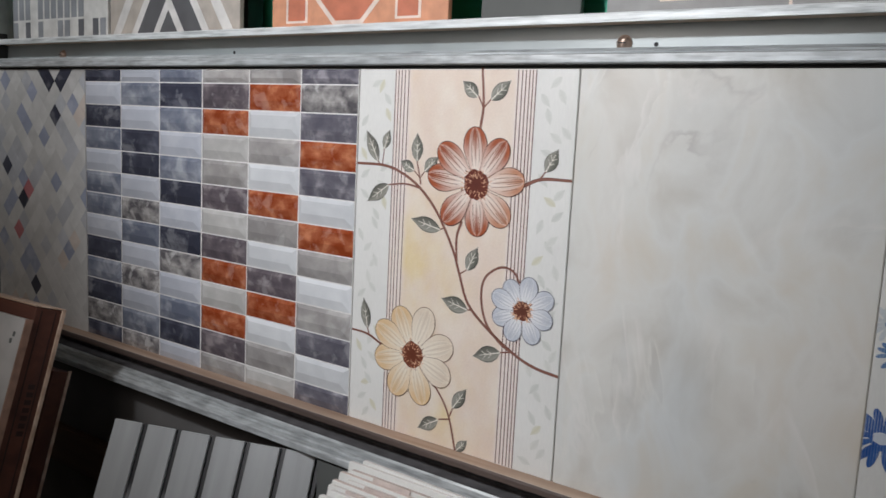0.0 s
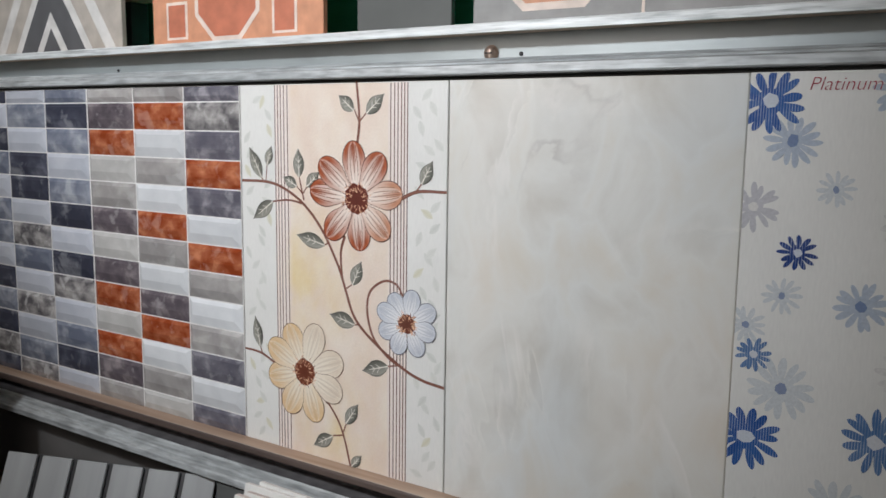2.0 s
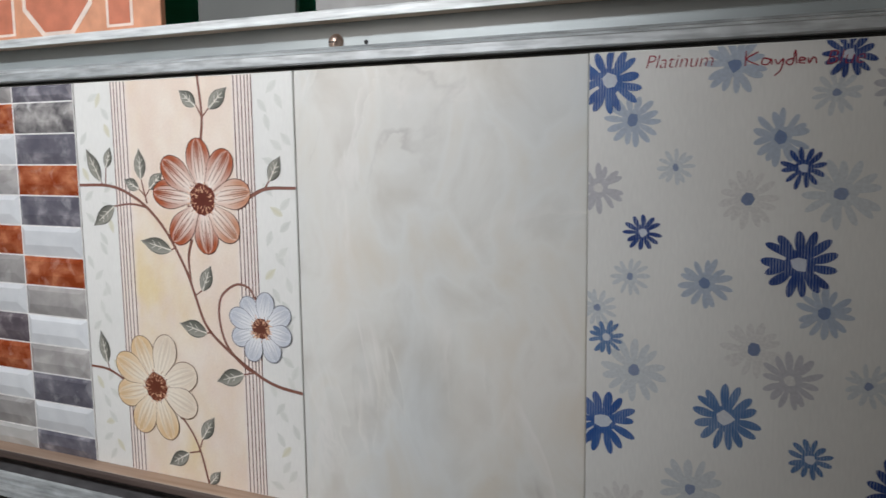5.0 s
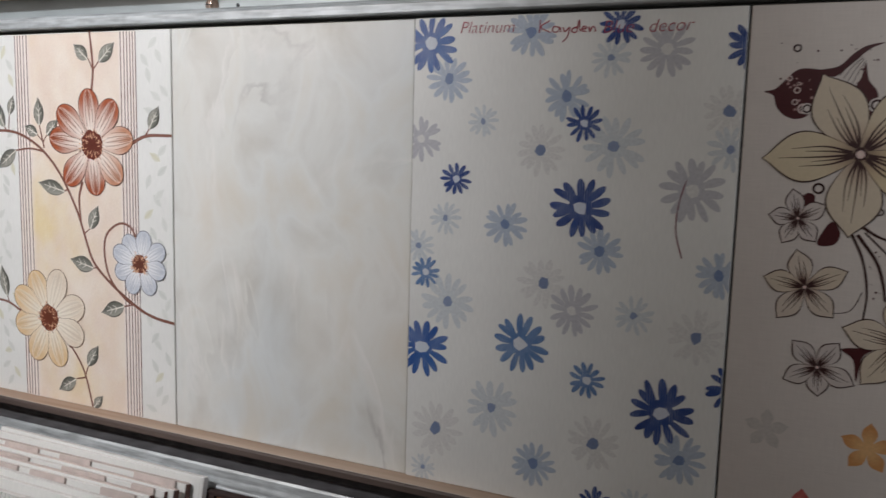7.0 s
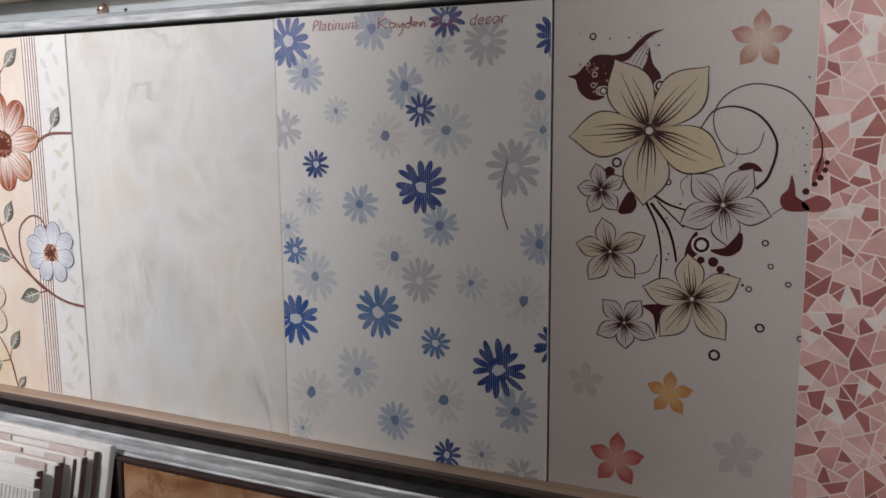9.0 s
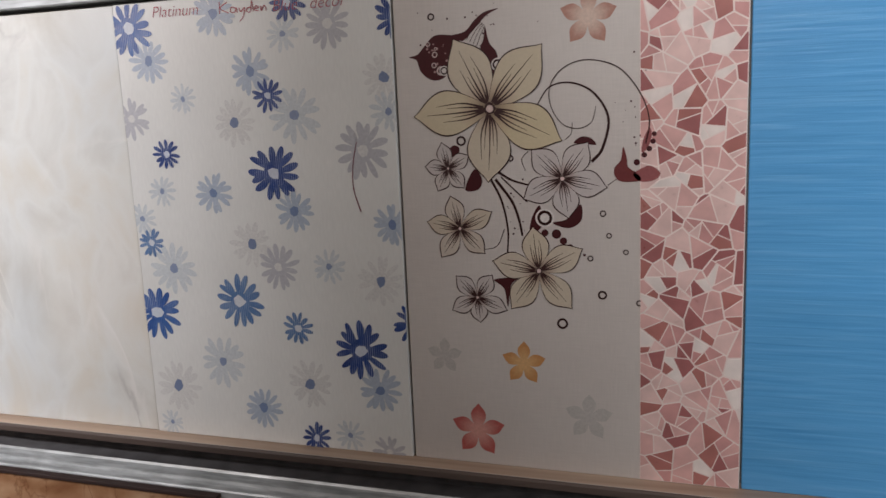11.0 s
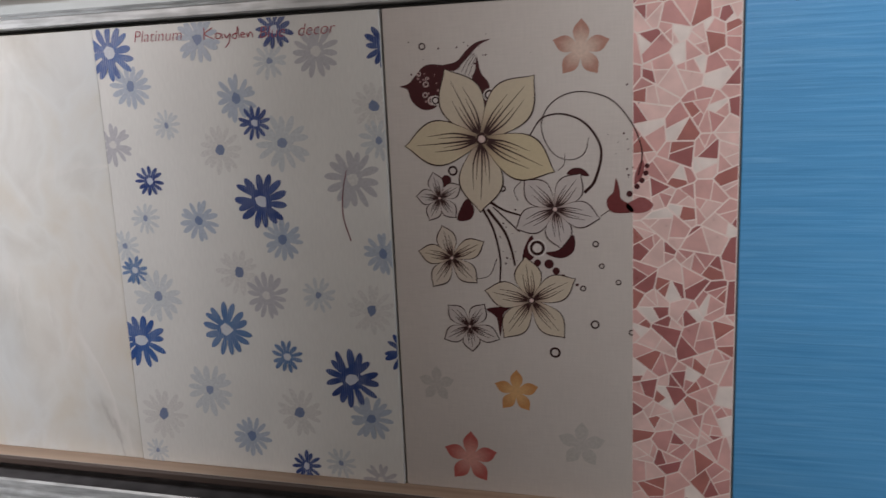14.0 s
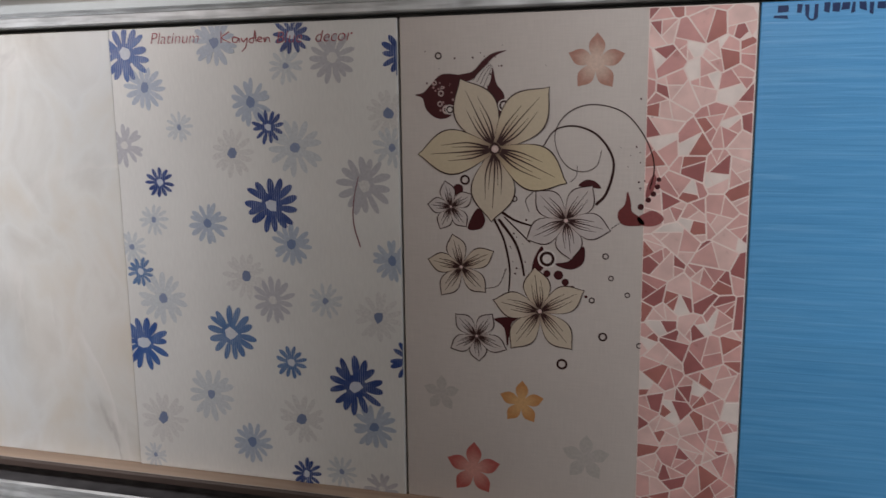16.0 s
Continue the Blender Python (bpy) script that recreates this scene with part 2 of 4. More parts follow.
BRICKS = {
    "W": brick_glaze("white_brick", srgb(212, 214, 216), srgb(224, 226, 227), 0.25, 0.5),
    "V": brick_glaze("cool_white_brick", srgb(188, 192, 201), srgb(200, 203, 211), 0.28, 0.5),
    "D": brick_glaze("navy_brick", srgb(60, 62, 75), srgb(108, 110, 122), cloudy=0.2),
    "M": brick_glaze("blue_grey_brick", srgb(108, 114, 130), srgb(172, 176, 184), cloudy=0.35),
    "N": brick_glaze("figured_grey_brick", srgb(98, 95, 98), srgb(192, 188, 184), cloudy=0.45, scale=44, veined=0.9),
    "T": brick_glaze("taupe_brick", srgb(152, 148, 146), srgb(190, 186, 182), cloudy=0.4),
    "P": brick_glaze("plum_grey_brick", srgb(92, 84, 90), srgb(150, 140, 142), cloudy=0.25, scale=38),
    "G": brick_glaze("slate_brick", srgb(98, 96, 106), srgb(160, 156, 162), cloudy=0.2, scale=36),
    "L": brick_glaze("light_grey_brick", srgb(186, 184, 180), srgb(208, 206, 202), cloudy=0.4),
    "O": brick_glaze("rust_orange_brick", srgb(146, 66, 36), srgb(206, 132, 96), cloudy=0.35, scale=44, veined=0.4),
}

# ---------------------------------------------------------------- builders


def mesh_of(name, verts, faces, mat, cols=None, smooth=False):
    me = bpy.data.meshes.new(name)
    me.from_pydata(verts, [], faces)
    if cols is not None:
        at = me.color_attributes.new("ink", "FLOAT_COLOR", "POINT")
        at.data.foreach_set("color", [x for c in cols for x in (*c, 1.0)])
    if smooth:
        me.polygons.foreach_set("use_smooth", [True] * len(me.polygons))
    me.materials.append(mat)
    me.update()
    return me


def part(name, bm, material, parent, label=""):
    me = bpy.data.meshes.new(name)
    bm.to_mesh(me)
    bm.free()
    me.materials.append(material)
    ob = new(name, me)
    ob.parent = parent
    return tagged(ob, label)


def box(x0, x1, y0, y1, z0, z1, bevel=0.0, seg=2):
    bm = bmesh.new()
    bmesh.ops.create_cube(bm, size=1, matrix=Matrix.Translation(((x0 + x1) / 2, (y0 + y1) / 2, (z0 + z1) / 2)) @ Matrix.Diagonal((x1 - x0, y1 - y0, z1 - z0, 1)))
    if bevel:
        bmesh.ops.bevel(bm, geom=bm.edges[:], offset=bevel, segments=seg, affect="EDGES", profile=0.5)
    return bm


def thing(name, m, label, category, group="", kind=""):
    ob = new(name)
    ob.empty_display_size = 0.05
    ob.matrix_world = m
    return tagged(ob, label, category, group, kind)


def extruded(profile, x0, x1):
    """A closed (y, z) outline drawn out along x."""
    bm = bmesh.new()
    a = [bm.verts.new((x0, y, z)) for y, z in profile]
    b = [bm.verts.new((x1, y, z)) for y, z in profile]
    n = len(profile)
    for i in range(n):
        bm.faces.new((a[i], a[(i + 1) % n], b[(i + 1) % n], b[i]))
    bm.faces.new(a[::-1]), bm.faces.new(b)
    bmesh.ops.recalc_face_normals(bm, faces=bm.faces)
    return bm


LAYER = 0.004


class Print:
    """Flat printed shapes on a tile's face: u to the right and v up, in millimetres from the tile's lower left corner. Each shape lies a hair
    above the one before it."""

    def __init__(self, tile, w=298.0, h=446.0, mat=INK, lift=0.05):
        self.tile, self.w, self.h, self.mat, self.level = tile, w, h, mat, lift
        self.v, self.f, self.c = [], [], []

    def grid(self, pts, cols, nu):
        """A sheet of points, nu in each row."""
        o = len(self.v)
        for (u, v), c in zip(pts, cols):
            self.v.append((min(max(u, 0.3), self.w - 0.3) / 1000, -self.level / 1000, min(max(v, 0.3), self.h - 0.3) / 1000))
            self.c.append(c)
        for r in range(len(pts) // nu - 1):
            for k in range(nu - 1):
                i = o + r * nu + k
                self.f.append((i, i + nu, i + nu + 1, i + 1))
        self.level += LAYER

    def fan(self, centre, rim, cc, rc):
        o, n = len(self.v), len(rim)
        for (u, v), c in [(centre, cc)] + [(p, rc) for p in rim]:
            self.v.append((min(max(u, 0.3), self.w - 0.3) / 1000, -self.level / 1000, min(max(v, 0.3), self.h - 0.3) / 1000))
            self.c.append(c)
        for i in range(n):
            self.f.append((o, o + 1 + (i + 1) % n, o + 1 + i))
        self.level += LAYER

    def petal(self, c, ang, r0, r1, half, colour, point=0.0, nu=9, ns=11, bend=0.0):
        ca, sa = math.cos(radians(ang)), math.sin(radians(ang))
        pts, cols = [], []
        for i in range(ns):
            s = i / (ns - 1)
            if point < 0.3:
                s = 1 - (1 - s) ** 1.6
            if point < 0.3:  # rounded end, broadest beyond the middle
                q = s / 0.62
                wd = half * (0.34 + 0.66 * q * q * (3 - 2 * q) if s < 0.62 else math.sqrt(max(0.0, 1 - ((s - 0.62) / 0.38) ** 2)))
            elif point > 1.5:  # blossom petal: narrow base, full belly, drawn-out tip
                wd = half * max(0.012, math.sin(math.pi * min(1, 0.03 + 0.97 * s ** 1.22)) ** (0.72 + 0.5 * s))
            else:  # pointed end
                wd = half * max(0.012, math.sin(math.pi * min(1, 0.04 + 0.96 * s ** 0.88)) ** (0.6 + 0.5 * point) * (1 - 0.45 * max(0, (s - 0.55) / 0.45) ** 2))
            d = r0 + (r1 - r0) * s
            for k in range(nu):
                a = -1 + 2 * k / (nu - 1)
                b = a * wd + bend * math.sin(math.pi * s) * (r1 - r0)
                pts.append((c[0] + d * ca - b * sa, c[1] + d * sa + b * ca))
                cols.append(colour(s, a))
        self.grid(pts, cols, nu)

    def disc(self, c, r, cc, rc, n=20, jag=0.0, seed=0):
        rnd = random.Random(seed)
        self.fan(c, [(c[0] + r * (1 + jag * rnd.uniform(-1, 1)) * math.cos(6.2832 * i / n), c[1] + r * (1 + jag * rnd.uniform(-1, 1)) * math.sin(6.2832 * i / n)) for i in range(n)], cc, rc)

    def ring(self, c, r, w, col, n=20):
        pts, cols = [], []
        for i in range(n + 1):
            a = 6.2832 * i / n
            for q in (r - w, r):
                pts.append((c[0] + q * math.cos(a), c[1] + q * math.sin(a)))
                cols.append(col)
        self.grid(pts, cols, 2)

    def line(self, pts, w0, w1, col, edge=None):
        """A smooth stroke through pts that tapers from w0 to w1."""
        p = [Vector(q) for q in pts]
        if len(p) > 2:
            fine = []
            ext = [2 * p[0] - p[1]] + p + [2 * p[-1] - p[-2]]
            for i in range(1, len(ext) - 2):
                for k in range(6):
                    t = k / 6
                    a, b, c, d = ext[i - 1:i + 3]
                    fine.append(0.5 * ((2 * b) + (c - a) * t + (2 * a - 5 * b + 4 * c - d) * t * t + (3 * b - a - 3 * c + d) * t ** 3))
            p = fine + [p[-1]]
        out, cols, n = [], [], len(p)
        for i in range(n):
            d = (p[min(i + 1, n - 1)] - p[max(i - 1, 0)]).normalized()
            w = (w0 + (w1 - w0) * i / (n - 1)) / 2
            for a in (-1, -0.4, 0.4, 1):
                out.append((p[i].x - d.y * a * w, p[i].y + d.x * a * w))
                cols.append((edge or col) if abs(a) > 0.9 else col)
        self.grid(out, cols, 4)

    def poly(self, pts, col, soft=True):
        """A filled outline, rounded a little."""
        p = [Vector(q) for q in pts]
        n = len(p)
        rim = []
        for i in range(n):
            a, b, c, d = p[i - 1], p[i], p[(i + 1) % n], p[(i + 2) % n]
            for k in range(4 if soft else 1):
                t = k / 4
                q = 0.5 * ((2 * b) + (c - a) * t + (2 * a - 5 * b + 4 * c - d) * t * t + (3 * b - a - 3 * c + d) * t ** 3)
                rim.append((q.x, q.y))
        o = len(self.v)
        for u, v in rim:
            self.v.append((u / 1000, -self.level / 1000, v / 1000))
            self.c.append(col)
        self.f.append(tuple(range(o, o + len(rim))))
        self.level += LAYER

    def done(self, name, label=""):
        ob = new(name, mesh_of(name, self.v, self.f, self.mat, self.c))
        ob.parent = self.tile
        self.v, self.f, self.c = [], [], []
        return tagged(ob, label)


def mixc(a, b, t):
    t = min(1, max(0, t))
    return tuple(x + (y - x) * t for x, y in zip(a, b))


# ---------------------------------------------------------------- setting
FLOOR_Z, CEIL_Z = 0.0, 2.9
for name, dims, mat in (
    ("floor", (-3.6, 3.0, -3.6, 0.5, -0.1, 0.0), CONCRETE), ("ceiling", (-3.6, 3.0, -3.6, 0.5, 2.9, 3.0), PLASTER),
    ("wall_north", (-3.6, 3.0, 0.32, 0.5, 0.0, 2.9), PLASTER), ("wall_west", (-3.6, -3.45, -3.5, 0.32, 0.0, 2.9), PLASTER),
    ("wall_south", (-3.6, 2.15, -3.6, -3.5, 0.0, 2.9), PLASTER), ("wall_east_1", (2.05, 2.15, -3.5, -1.5, 0.0, 2.9), PLASTER),
    ("wall_east_2", (2.05, 2.15, -0.3, 0.32, 0.0, 2.9), PLASTER), ("wall_east_3", (2.05, 2.15, -1.5, -0.3, 2.35, 2.9), PLASTER),
    ("wall_east_4", (2.05, 2.15, -1.5, -0.3, 0.0, 1.35), PLASTER),
):
    me = bpy.data.meshes.new(name)
    bm = box(*dims)
    bm.to_mesh(me)
    bm.free()
    me.materials.append(mat)
    tagged(new(name, me), "plain " + ("concrete floor" if name == "floor" else "plastered surface") + " closing the tile shop", name.split("_")[0], kind="structure")

# ---------------------------------------------------------------- display rack
X0, X1 = -1.60, 1.25
SEAT = {"mid": (0.0, 1.12), "top": (0.03, 1.617)}


def rail(p, z, label):
    """An aluminium shelf rail below a row of tiles whose faces stand at y = p on a seat at height z."""
    ob = thing("shelf_rail", Matrix.Identity(4), label, "rail", "rails of the display rack")
    part("seat_strip", box(X0, X1, p - 0.0205, p + 0.045, z - 0.008, z, 0.001), PINE, ob, "worn pine strip that carries the tiles")
    part("lip", extruded([(p - 0.0255, z - 0.0088 + 0.002 * (z < 1.3)), (p - 0.0255, z - 0.001), (p - 0.0245, z + 0.0005), (p - 0.022, z + 0.0005), (p - 0.0208, z - 0.001), (p - 0.0208, z - 0.0088)], X0, X1), LIP if z > 1.3 else LIPWOOD, ob, "chipped bright front lip" if z > 1.3 else "dark worn front lip")
    if z < 1.3:
        part("worn_edge", box(X0, X1, p - 0.0212, p - 0.0204, z - 0.0006, z + 0.0004, 0.0002, 1), PALEWOOD, ob, "pale front edge of the pine strip")
    part("web", extruded([(p + 0.0015, z - 0.0082), (p + 0.0005, z - 0.0325 if z > 1.3 else z - 0.027), (p + 0.006, z - 0.0325 if z > 1.3 else z - 0.027), (p + 0.006, z - 0.0082)], X0, X1), RAILGREY if z > 1.3 else GROOVE_SHADE, ob, "recessed grey web" if z > 1.3 else "groove web coloured dark as shade")
    # the lower web and groove floor carry the recess shade as a dark colour
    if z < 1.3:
        part("groove_floor", extruded([(p + 0.0003, z - 0.0255), (p - 0.0185, z - 0.0278), (p - 0.0185, z - 0.0284), (p + 0.0003, z - 0.0266)], X0, X1), GROOVE_SHADE, ob, "groove floor coloured dark as shade")
    steps = ((0.0322, 0.0332, 0.0352, 0.0374, 0.0392, 0.0408) if z > 1.3 else (0.0268, 0.0286, 0.0312, 0.0345, 0.0375, 0.0400))
    part("ridge", extruded([(p + dy, z - dz) for dy, dz in zip((0.0003, -0.018, -0.0195, -0.0285, -0.0295, -0.0375), steps)] + [(p - 0.0388, z - 0.0415), (p - 0.0388, z - 0.0490), (p - 0.0375, z - 0.0505), (p - 0.012, z - 0.0505), (p + 0.004, z - 0.0335 if z > 1.3 else z - 0.030)], X0, X1), ALU, ob, "stepped bare aluminium ridge")
    return ob


rail_mid = rail(*SEAT["mid"], "grey aluminium shelf rail with a pine seat strip")
rail_top = rail(*SEAT["top"], "grey aluminium shelf rail with chipped bright lip")


def screw(x, p, z):
    ob = thing("rail_screw", pose(x, p + 0.0002, z, 90, 0, 0), "tarnished domed screw in the aluminium rail", "screw", "rail screws")
    bm = bmesh.new()
    bmesh.ops.create_uvsphere(bm, u_segments=20, v_segments=12, radius=0.0076)
    for v in bm.verts:
        v.co.z = v.co.z * 0.8 if v.co.z > 0 else v.co.z * 0.2
    head = part("head", bm, STEELSCREW, ob)
    bm = bmesh.new()
    bmesh.ops.create_cone(bm, cap_ends=True, segments=20, radius1=0.0086, radius2=0.0079, depth=0.0010)
    part("washer", bm, STEELSCREW, ob)
    part("slot", box(-0.004, 0.004, -0.0006, 0.0006, 0.0057, 0.0063), BLACK, head)
    return ob


screw(-0.3555, 0.0290, 1.5900)
screw(-1.405, 0.0290, 1.5900)
screw(0.2685, 0.0290, 1.5895)
for hx in (-0.3215, -0.955, 0.1265):
    bm = bmesh.new()
    bmesh.ops.create_cone(bm, cap_ends=True, segments=14, radius1=0.0023, radius2=0.0023, depth=0.001, matrix=pose(hx, 0.0305, 1.5885, 90))
    tagged(part("drill_hole", bm, BLACK, rail_top), "small dark drilled hole")

upright = thing("rack_upright", Matrix.Identity(4), "grey aluminium upright post of the display rack", "post")
part("post", box(-1.64, -1.603, -0.03, 0.06, 0.0, 2.4, 0.003), RAILGREY, upright)
part("end_plate", box(-1.603, -1.597, -0.012, 0.03, 1.56, 1.63, 0.001), BLACK, upright)
upright2 = thing("rack_upright", Matrix.Identity(4), "grey aluminium upright post of the display rack", "post")
part("post", box(1.26, 1.30, -0.03, 0.06, 0.0, 2.4, 0.003), RAILGREY, upright2)

back = thing("back_board", Matrix.Identity(4), "dull grey backing board of the rack", "board")
part("panel", box(-1.6, 1.25, 0.012, 0.03, 0.64, 1.57, 0.001), grained("dark_grey_board", srgb(112, 110, 108), 0.8, scale=14), back)
backtop = thing("back_board", Matrix.Identity(4), "green painted backing board above the rail", "board")
part("panel", box(-1.6, 1.25, 0.105, 0.12, 1.60, 2.2, 0.001), GREENWALL, backtop)
shelf = thing("lower_shelf", Matrix.Identity(4), "dark worn wooden shelf below the rail", "shelf")
part("board", box(-1.6, 1.25, -0.42, 0.012, 0.60, 0.62, 0.002), DARKWOOD, shelf)
part("back_batten", box(-1.6, -0.95, -0.006, 0.010, 0.86, 0.93, 0.002), DARKWOOD, shelf)

# ---------------------------------------------------------------- the row of sample tiles
TILE_GROUP = "sample tiles on the middle rail"
H = 0.4425


def tile(x, label, mat, w=0.2975, h=H, z=1.12, y=0.0, thick=0.008, name="wall_tile", group=TILE_GROUP):
    ob = thing(name, pose(x, y, z), label, "tile", group)
    part("slab", box(0, w, 0, thick, 0, h, 0.0008, 1), mat, ob)
    return ob


# harlequin tile
har = tile(-1.587, "white wall tile with scattered coloured harlequin diamonds", grained("harlequin_joint", srgb(196, 195, 192), 0.4, scale=60))
rnd = random.Random(5)
HARL = ["pale"] * 24 + ["black"] * 3 + ["red"] * 1 + ["blue"] * 3 + ["grey"] * 8 + ["tan"]
HCOL = {"pale": (196, 195, 192), "black": (52, 54, 68), "red": (176, 108, 112), "blue": (146, 152, 170), "grey": (180, 182, 186), "tan": (200, 188, 178)}
HM = {k: brick_glaze("harlequin_" + k, srgb(*c), srgb(*[min(255, v + 14) for v in c]), 0.3, 0.5) for k, c in HCOL.items()}
dw, dh = 0.2975 / 8, H / 11.5
rhombs = {}
for r in range(-1, 25):
    for c in range(-1, 9):
        u, v = (c + (0.5 if r % 2 else 0)) * dw, r * dh / 2
        shape = [(u - dw / 2, v), (u, v - dh / 2), (u + dw / 2, v), (u, v + dh / 2)]
        shape = [(min(max(a, 0), 0.2975), min(max(b, 0), H)) for a, b in shape]
        kind = rnd.choice(HARL)
        if r % 2 == 0 and kind == "black" and rnd.random() < 0.4:
            kind = "pale"
        cu, cv = sum(p[0] for p in shape) / 4, sum(p[1] for p in shape) / 4
        area2 = abs(sum(shape[i - 1][0] * shape[i][1] - shape[i][0] * shape[i - 1][1] for i in range(4)))
        if area2 < 1e-5:
            continue
        vs = [((a - cu) * 0.985, -0.0002, (b - cv) * 0.985) for a, b in shape] + [((a - cu) * 0.99, 0.0, (b - cv) * 0.99) for a, b in shape]
        key = (tuple(round(x, 5) for q in vs for x in q), kind)
        if key not in rhombs:
            rhombs[key] = mesh_of("diamond", vs, [(0, 1, 2, 3)] + [(i, i + 4, (i + 1) % 4 + 4, (i + 1) % 4) for i in range(4)], HM[kind])
        ob = new("diamond", rhombs[key])
        ob.parent, ob.location = har, (cu, -0.00005, cv)


def brick_mesh(w, h, mat, depth=0.003):
    """A pad with bevelled sides, the lower bevel the broadest."""
    k = min(1.0, h / 0.034)
    lo, up, le, ri = 0.0125 * k, 0.0050 * k, 0.007, 0.013
    vs = [(0, 0, 0), (w, 0, 0), (w, 0, h), (0, 0, h), (le, -depth, lo), (w - ri, -depth, lo), (w - ri * 0.5, -depth, h - up), (le, -depth, h - up)]
    return mesh_of("brick", vs, [(4, 5, 6, 7), (0, 1, 5, 4), (1, 2, 6, 5), (2, 3, 7, 6), (3, 0, 4, 7)], mat)


brick_cache = {}


def brick_tile(x, w, label, columns):
    ob = tile(x, label, GROUT, w=w)
    step, top = 0.036, 1.543 - 1.12
    cw = w / 3
    for c, codes in enumerate(columns):
        for r, code in enumerate(codes):
            z1 = min(H - 0.0005, top - (r - 1) * step - 0.0008)
            z0 = max(0.0005, top - r * step + 0.0008)
            key = (round(z1 - z0, 4), code, w)
            if key not in brick_cache:
                brick_cache[key] = brick_mesh(cw - 0.0016, z1 - z0, BRICKS[code])
            b = new("brick", brick_cache[key])
            b.parent, b.location = ob, (c * cw + 0.0008, -0.0001, z0)
    return ob


brick_tile(-1.2885, 0.3010, "wall tile with white, navy and marbled blue-grey bevelled bricks", ("DVDMVMMVDMDND", "VMVDDVNMVNVMN", "MDMVMDVDNVMDV"))
brick_tile(-0.9865, 0.2998, "wall tile with rust orange, white and grey bevelled bricks", ("TPOLTPLPOLOPT", "TOWTWOTWPOWTL", "GNGOGWOTWTGWG"))

# tile with vine and three flowers
flo = tile(-0.6855, "cream wall tile printed with a vine and three flowers", WHITE_GLAZE)
PEACH, YELLOW, STEM, STEM_HI = srgb(230, 211, 195), srgb(230, 208, 160), srgb(92, 52, 42), srgb(138, 92, 78)
p = Print(flo, mat=INK_SOFT)
pts, cols = [], []
for i in range(90):
    for k in range(42):
        u, v = 56 + (248 - 56) * k / 41, 0.5 + 441 * i / 89
        t = 0.9 * math.exp(-((u - 95) / 55) ** 2 - ((v - 205) / 75) ** 2) + 0.5 * math.exp(-((u - 140) / 60) ** 2 - ((v - 45) / 60) ** 2)
        t *= 0.8 + 0.9 * noise.fractal((u / 34, v / 40, 2.0), 0.8, 2.1, 5)
        t += 0.18 * noise.fractal((u / 20, v / 30, 9.0), 0.8, 2.1, 4)
        w = 0.5 + 0.9 * noise.fractal((u / 26 + v / 90, v / 44, 5.0), 0.7, 2.1, 5)
        pts.append((u, v))
        rim = 0.75 * (min(1.0, max(0.0, (82 - u) / 6)) + min(1.0, max(0.0, (u - 220) / 6)))
        cols.append(mixc(mixc(mixc(PEACH, YELLOW, t), srgb(240, 231, 218), 0.45 * w), srgb(238, 228, 222), rim))
p.grid(pts, cols, 42)
p.done("printed_panel", "peach centre panel fading to yellow")
for us in ((57, 61.5, 66, 71, 76.5), (225.5, 230.5, 235, 239.5, 243.5, 247.5)):
    for u in us:
        p.level = 0.07
        p.line([(u, 1), (u, 441)], 1.3, 1.3, srgb(86, 52, 46), srgb(136, 100, 90))
        p.done("printed_stripe")
rl = random.Random(11)
p.level = 0.06
for lo, hi in ((4, 52), (253, 294)):
    for i in range(34):
        u, v, a = rl.uniform(lo + 6, hi - 4), 8 + 430 * (i + rl.random() * 0.8) / 34, rl.choice((55, 120, 150, 235, 300, 30)) + rl.uniform(-15, 15)
        tint = mixc(srgb(206, 207, 200), srgb(216, 216, 209), rl.random()) if rl.random() > 0.16 else srgb(212, 208, 184)
        p.level = 0.06 + 0.0003 * i
        p.petal((u, v), a, -9, 9, 4.2, lambda s, q, c=tint: mixc(c, srgb(226, 226, 220), abs(q) * 0.6), 0.8, 5, 7)
p.done("printed_faint_leaves", "pale grey-green leaf sprigs")
p.level = 0.085
